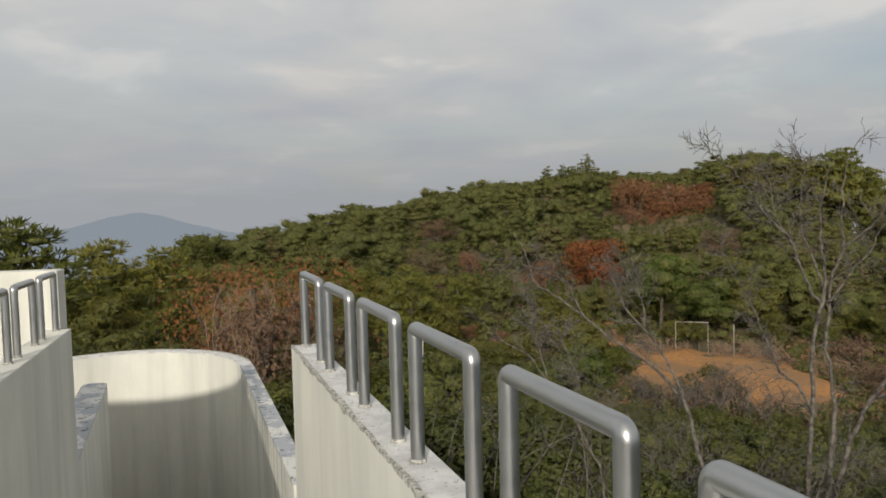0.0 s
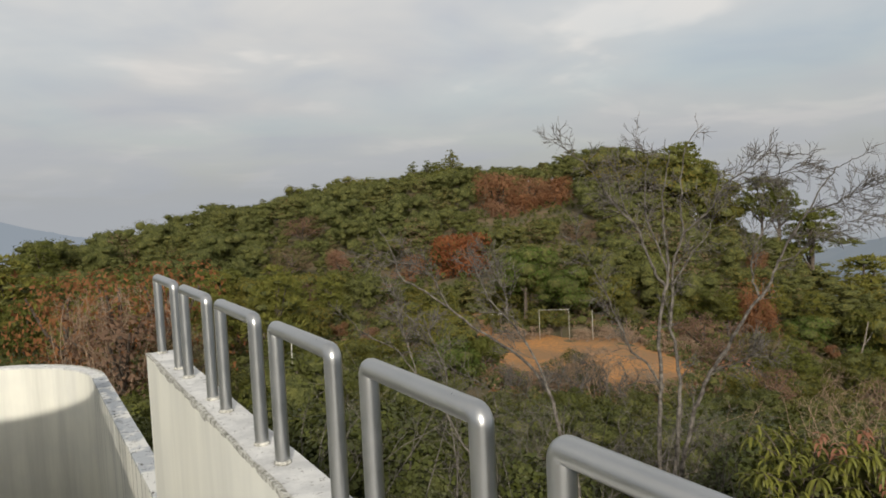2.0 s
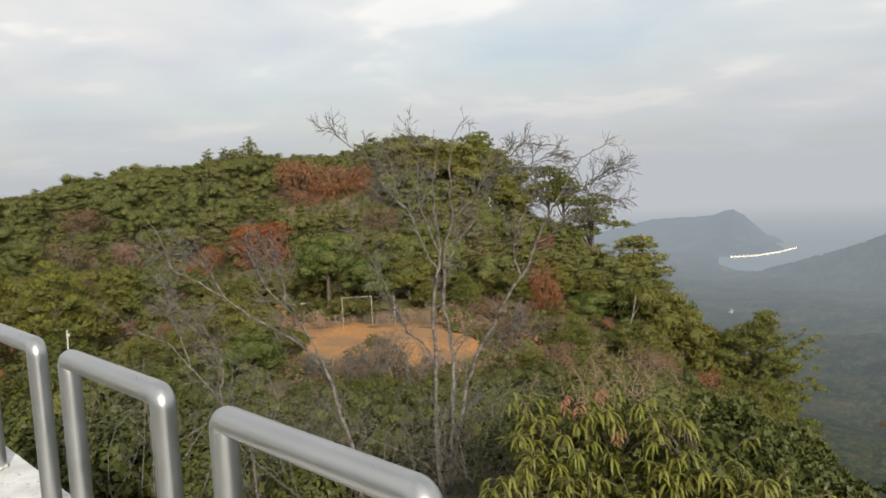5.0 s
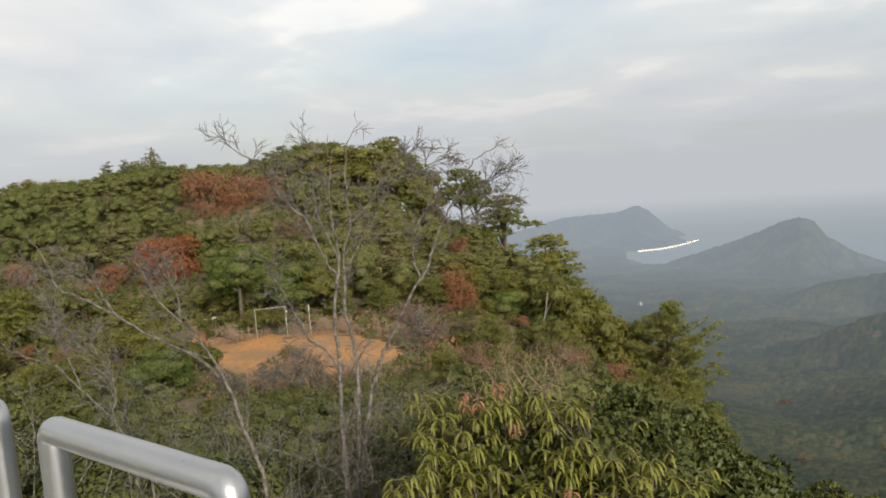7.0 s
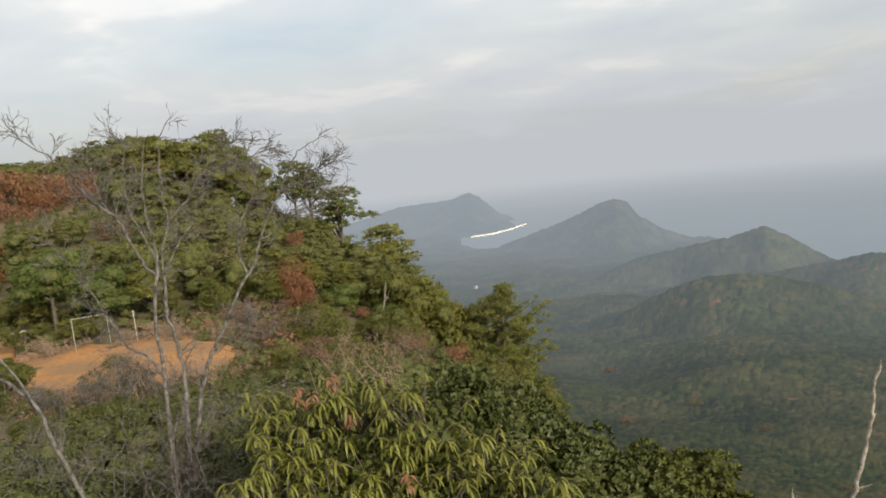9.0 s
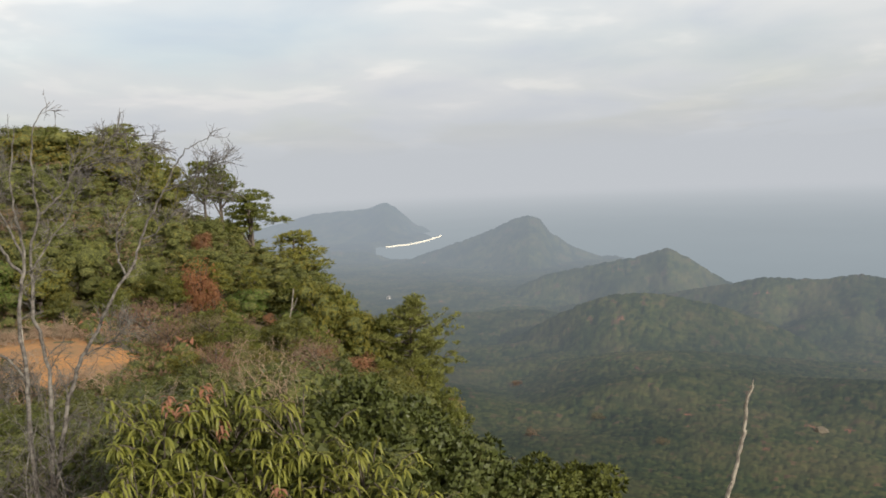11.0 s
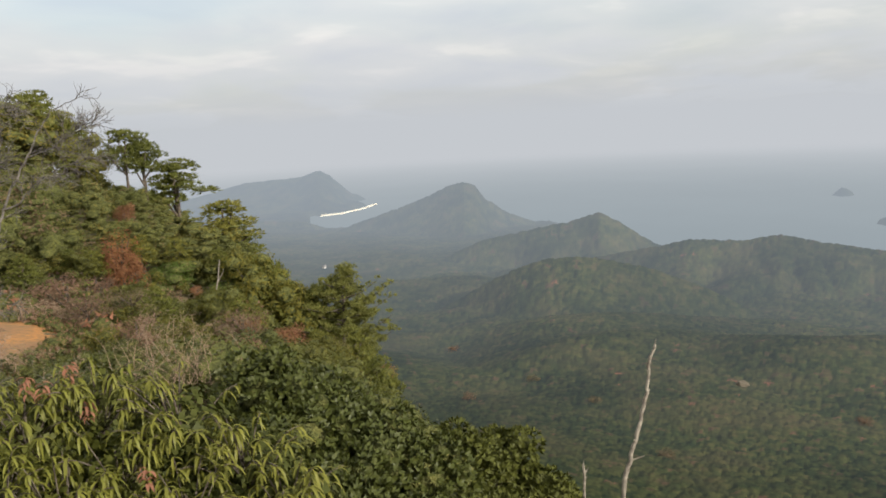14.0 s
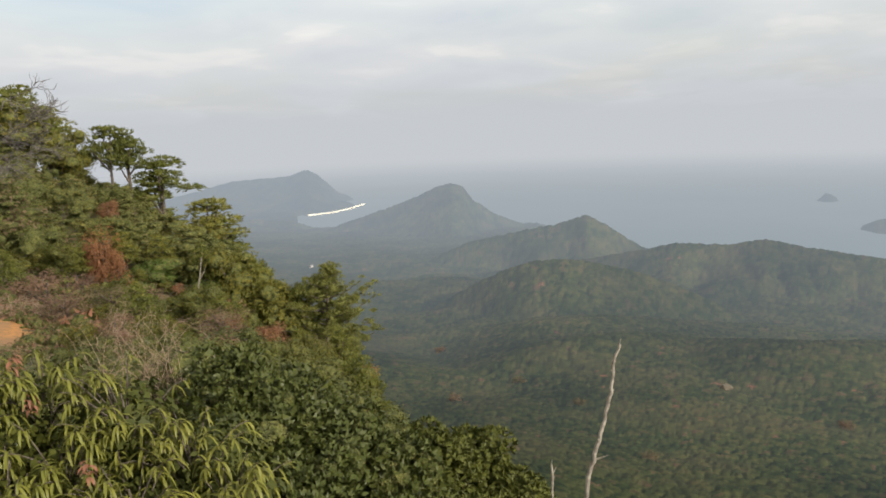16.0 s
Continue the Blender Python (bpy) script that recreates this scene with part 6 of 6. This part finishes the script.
# ---- the field and farther things ----
def field():
    n = 72
    rng = np.random.default_rng(3)
    ring = np.linspace(0, 2 * np.pi, n, endpoint=False)
    V = []
    for q in (0, 0.35, 0.65, 0.85, 1.0):
        wob = 1 + (0.08 * np.sin(ring * 3 + 1) + 0.06 * np.sin(ring * 7) + 0.05 * np.sin(ring * 17 + 2)) * (q > 0.8)
        ca, sa = np.cos(ring), np.sin(ring)
        a = FIELD_AZ - 0.5 + 9.6 * q * np.sign(ca) * np.abs(ca) ** 0.7 * wob
        r = FIELD_R - 0.8 + (7.8 + 2.0 * (sa > 0)) * q * np.sign(sa) * np.abs(sa) ** 0.55 * wob - 0.16 * (a - FIELD_AZ)
        x, y = az_xy(a, r)
        V.append(np.stack([x, y, land(a, r) + 0.16 - 0.10 * q], -1))
    V = np.concatenate(V)
    i = np.arange(n)
    F = np.concatenate([np.stack([k * n + i, k * n + (i + 1) % n, (k + 1) * n + (i + 1) % n, (k + 1) * n + i], -1) for k in range(4)])
    tagged(new("field", mesh_of("field", V, F, [CLAY], smooth=True)), "bare orange clay sports field", "field", kind="structure")
    a = np.linspace(0, 1, 14)
    az, r = 11.5 + 1.5 * np.sin(a * 3), 46 + 16 * a
    rows = []
    for o in (-0.45, 0.45):
        x, y = az_xy(az + np.degrees(o / r), r)
        rows.append(np.stack([x, y, land(az, r) + 0.18], -1))
    i = np.arange(13)
    tagged(new("path", mesh_of("path", np.concatenate(rows), np.stack([i, i + 1, 14 + i + 1, 14 + i], -1), [CLAY])), "clay footpath leaving the field", "path", kind="structure")


field()
WHITE_PAINT = plain("white_painted_steel", (0.44, 0.42, 0.37), 0.6, 0.12, 8)


def goal():
    ob = thing("goal_frame", "white painted steel goal frame without a net", "goal")
    a, b = np.array([14.37, 46.75, 0.0]), np.array([16.22, 46.15, 0.0])
    for p in (a, b):
        z = float(land_xy(p[0], p[1]))
        part("post", tube_mesh("post", np.array([p + [0, 0, z - 0.1], p + [0, 0, -8.9], p + [0, 0, -7.78]]), 0.016, WHITE_PAINT, 8), ob)
    part("crossbar", tube_mesh("crossbar", np.array([a + [0, 0, -7.81], (a + b) / 2 + [0, 0, -7.81], b + [0, 0, -7.81]]), 0.016, WHITE_PAINT, 8), ob)


goal()
p = np.array([17.64, 45.62, 0])
pole = thing("pole", "thin white pole at the edge of the field", "pole")
part("shaft", tube_mesh("shaft", np.array([p + [0, 0, float(land_xy(17.64, 45.62)) - 0.1], p + [0, 0, -9.0], p + [0, 0, -7.9]]), 0.022, WHITE_PAINT, 8), pole)
part("cap", tube_mesh("cap", np.array([p + [0, 0, -7.91], p + [0, 0, -7.88], p + [0, 0, -7.86]]), [0.032, 0.032, 0.015], WHITE_PAINT, 8), pole)


def bench():
    ob = thing("bench", "plain white bench beside the field", "bench", Matrix.Translation((12.52, 51.40, -9.20)) @ Matrix.Rotation(radians(14), 4, "Z") @ Matrix.Diagonal((0.8, 0.8, 0.75, 1)))
    for name, (sx, sy, sz), (x, y, z) in (("seat", (1.35, 0.42, 0.09), (0, 0, 0.72)), ("leg", (0.09, 0.36, 0.9), (-0.45, 0, 0.24)), ("leg", (0.09, 0.36, 0.9), (0.45, 0, 0.24))):
        bm = bmesh.new()
        bmesh.ops.create_cube(bm, size=1, matrix=Matrix.Translation((x, y, z)) @ Matrix.Diagonal((sx, sy, sz, 1)))
        part(name, bevelled(bm, 0.012), ob, "", WHITE_PAINT if name == "seat" else BARK)


bench()
mk = thing("marker_post", "short white marker post among the bushes", "post")
part("shaft", tube_mesh("shaft", np.array([(-1.03, 23.8, -8.56), (-0.95, 23.8, -6.0), (-0.90, 23.8, -4.0)]), 0.018, WHITE_PAINT, 8), mk)
bm = bmesh.new()
bmesh.ops.create_cube(bm, size=1, matrix=Matrix.Translation((-0.88, 23.76, -4.15)) @ Matrix.Diagonal((0.09, 0.03, 0.08, 1)))
part("plate", bevelled(bm, 0.01), mk, "", WHITE_PAINT)

dead = thing("dead_trunk", "slender pale dead trunk on the wooded shoulder", "dead tree", None, "dead stems on the slope")
part("trunk", tubes_mesh("trunk", [(smooth_path([(29.52, 36.5, -14.13), (29.72, 36.49, -10.94), (30.03, 36.3, -9.45), (30.25, 36.19, -8.06)], 4), np.linspace(0.065, 0.035, 13))], DEADWOOD, 7), dead)
part("stub", tubes_mesh("stub", [(np.array([(30.03, 36.3, -9.45), (30.36, 36.2, -8.97), (30.52, 36.2, -8.68)]), [0.03, 0.02, 0.01])], DEADWOOD, 5), dead)


def big_pine():
    """The pine on the shoulder: whorled boughs reaching out, longest low down."""
    rng = np.random.default_rng(77)
    ob = thing("pine_tree", "tall yellow-green pine with reaching boughs on the shoulder", "tree", Matrix.Translation((-0.09, 0.06, 0.02)) @ Matrix.Scale(1.20, 4), "trees that stand out on the hill")
    foot, top = np.array([36.6, 32.9, -20.6]), np.array([38.58, 33.72, -9.97])
    stem = smooth_path([foot, foot * 0.5 + top * 0.5 + [0.2, 0.1, 0], top], 8)
    part("trunk", tubes_mesh("trunk", [(stem, np.linspace(0.24, 0.04, len(stem)))], BARK, 8), ob)
    boughs, blobs = [], []
    for k in range(64):
        t = 0.34 + 0.65 * k / 63
        p = stem[int(t * (len(stem) - 1))] * (1 - (t * (len(stem) - 1)) % 1) + stem[min(len(stem) - 1, int(t * (len(stem) - 1)) + 1)] * ((t * (len(stem) - 1)) % 1)
        a = k * 2.399 + rng.uniform(-0.4, 0.4)
        L = (0.25 + 2.9 * min(1.0, (1 - t) / 0.36) ** 0.85) * rng.uniform(0.55, 1.3)
        e = p + np.array([math.cos(a) * L, math.sin(a) * L, L * rng.uniform(0.18, 0.62)])
        boughs.append((smooth_path([p, p * 0.5 + e * 0.5 - [0, 0, L * 0.10], e], 4), np.linspace(0.05, 0.012, 9)))
        for q, w in ((0.36, 0.40), (0.58, 0.42), (0.80, 0.38), (1.0, 0.27)):
            c = p * (1 - q) + e * q - [0, 0, L * 0.10 * math.sin(q * 3.14)]
            blobs.append((*(c + rng.normal(0, 0.10, 3)), w * rng.uniform(0.7, 1.2) * (0.55 + 1.3 * (1 - t)), rng.uniform(0.35, 0.6)))
    tagged(part("bough_mass", tubes_mesh("bough_mass", boughs, BARK, 5), ob), kind="stuff")
    V, F, S, N = crown_arrays(rng, blobs, 7500, 0.25, 0.6, 0.35, tufts=(0.09, 6, 1.1))
    part("crown", mesh_of("crown", V, F, [SHOULDER_PINE, CORE], S, normals=N), ob)


big_pine()


def beach():
    """The pale strand that curves round the bay."""
    a = np.linspace(46.3, 50.7, 40)
    r = np.interp(a, [45.7, 46.5, 48.1, 49.6, 50.7], [2054, 2060, 2087, 2166, 2275])
    w = np.interp(a, [45.7, 46.5, 50.2, 50.7], [1, 5, 7.5, 2])
    lo, hi = az_xy(a, r), az_xy(a, r + w)
    V = np.concatenate([np.stack([*lo, 0 * a + SEA_Z + 0.6], -1), np.stack([*hi, 0 * a + SEA_Z + 4.0], -1)])
    i = np.arange(39)
    m, nt, b = material("pale_sand", 0.95)
    s = noise_node(nt, 0.05, 4)
    nt.links.new(mixed(nt, s, (0.50, 0.47, 0.39), (0.62, 0.585, 0.50)), b.inputs["Base Color"])
    tagged(new("beach", mesh_of("beach", V, np.stack([i, i + 1, 40 + i + 1, 40 + i], -1), [m])), "pale sand beach curving round the bay", "beach", kind="structure")


beach()


def quarry():
    """A bare scar in the valley woods."""
    m = plain("bare_rock", (0.13, 0.11, 0.08), 0.95, 0.25, 0.3)
    x, y = (float(v) for v in az_xy(78.5, 347))
    rng = np.random.default_rng(2)
    bm = bmesh.new()
    bmesh.ops.create_icosphere(bm, subdivisions=2, radius=1)
    for v in bm.verts:
        v.co = Vector((v.co.x * 3.6, v.co.y * 3.6, v.co.z * 3.2 + 1.0)) * rng.uniform(0.86, 1.12)
    me = bpy.data.meshes.new("rock_scar")
    bm.to_mesh(me)
    bm.free()
    me.materials.append(m)
    ob = new("rock_scar", me)
    ob.location = (x, y, float(land(78.5, 347)))
    tagged(ob, "bare ochre rock face in the valley woods", "rock")


quarry()


def valley_trees():
    rng = np.random.default_rng(12)
    for az, r, h in ((56.2, 474, 6), (62.6, 342, 5), (73.1, 234, 4), (86.6, 311, 5), (67.5, 300, 4), (57.4, 300, 5)):
        x, y = (float(v) for v in az_xy(az, r))
        z = float(land(az, r))
        single("faded_tree", x, y, z + h, z - 1.0, 1.5, int(az), rng.uniform(0, 6), group="autumn trees in the valley")


valley_trees()


def house(az, r, turn):
    """A small house far down in the valley."""
    x, y = (float(v) for v in az_xy(az, r))
    ob = thing("house", "small pale house far down in the valley", "house", Matrix.Translation((x, y, float(land(az, r)) + 2.5)) @ Matrix.Rotation(radians(turn), 4, "Z") @ Matrix.Scale(0.6, 4))
    bm = bmesh.new()
    bmesh.ops.create_cube(bm, size=1, matrix=Matrix.Translation((0, 0, 2.0)) @ Matrix.Diagonal((8, 6, 8, 1)))
    part("wall", bm, ob, "", plain("pale_render", (0.34, 0.34, 0.33), 0.9, 0.1, 1))
    bm = bmesh.new()
    vs = [bm.verts.new(p) for p in ((-4.4, -3.5, 6), (4.4, -3.5, 6), (4.4, 3.5, 6), (-4.4, 3.5, 6), (-4.4, 0, 8), (4.4, 0, 8))]
    for f in ((0, 1, 5, 4), (2, 3, 4, 5), (0, 4, 3), (1, 2, 5), (3, 2, 1, 0)):
        bm.faces.new([vs[i] for i in f])
    part("roof", bm, ob, "", plain("grey_roof_tiles", (0.20, 0.20, 0.21), 0.7, 0.15, 1))
    for k in (-2.2, 2.2):
        bm = bmesh.new()
        bmesh.ops.create_cube(bm, size=1, matrix=Matrix.Translation((k, -3.02, 3.4)) @ Matrix.Diagonal((1.6, 0.12, 1.4, 1)))
        part("window", bm, ob, "", plain("dark_glass", (0.05, 0.06, 0.07), 0.2, 0.1, 1))


house(51.9, 800, 30)
house(46.3, 985, 10)
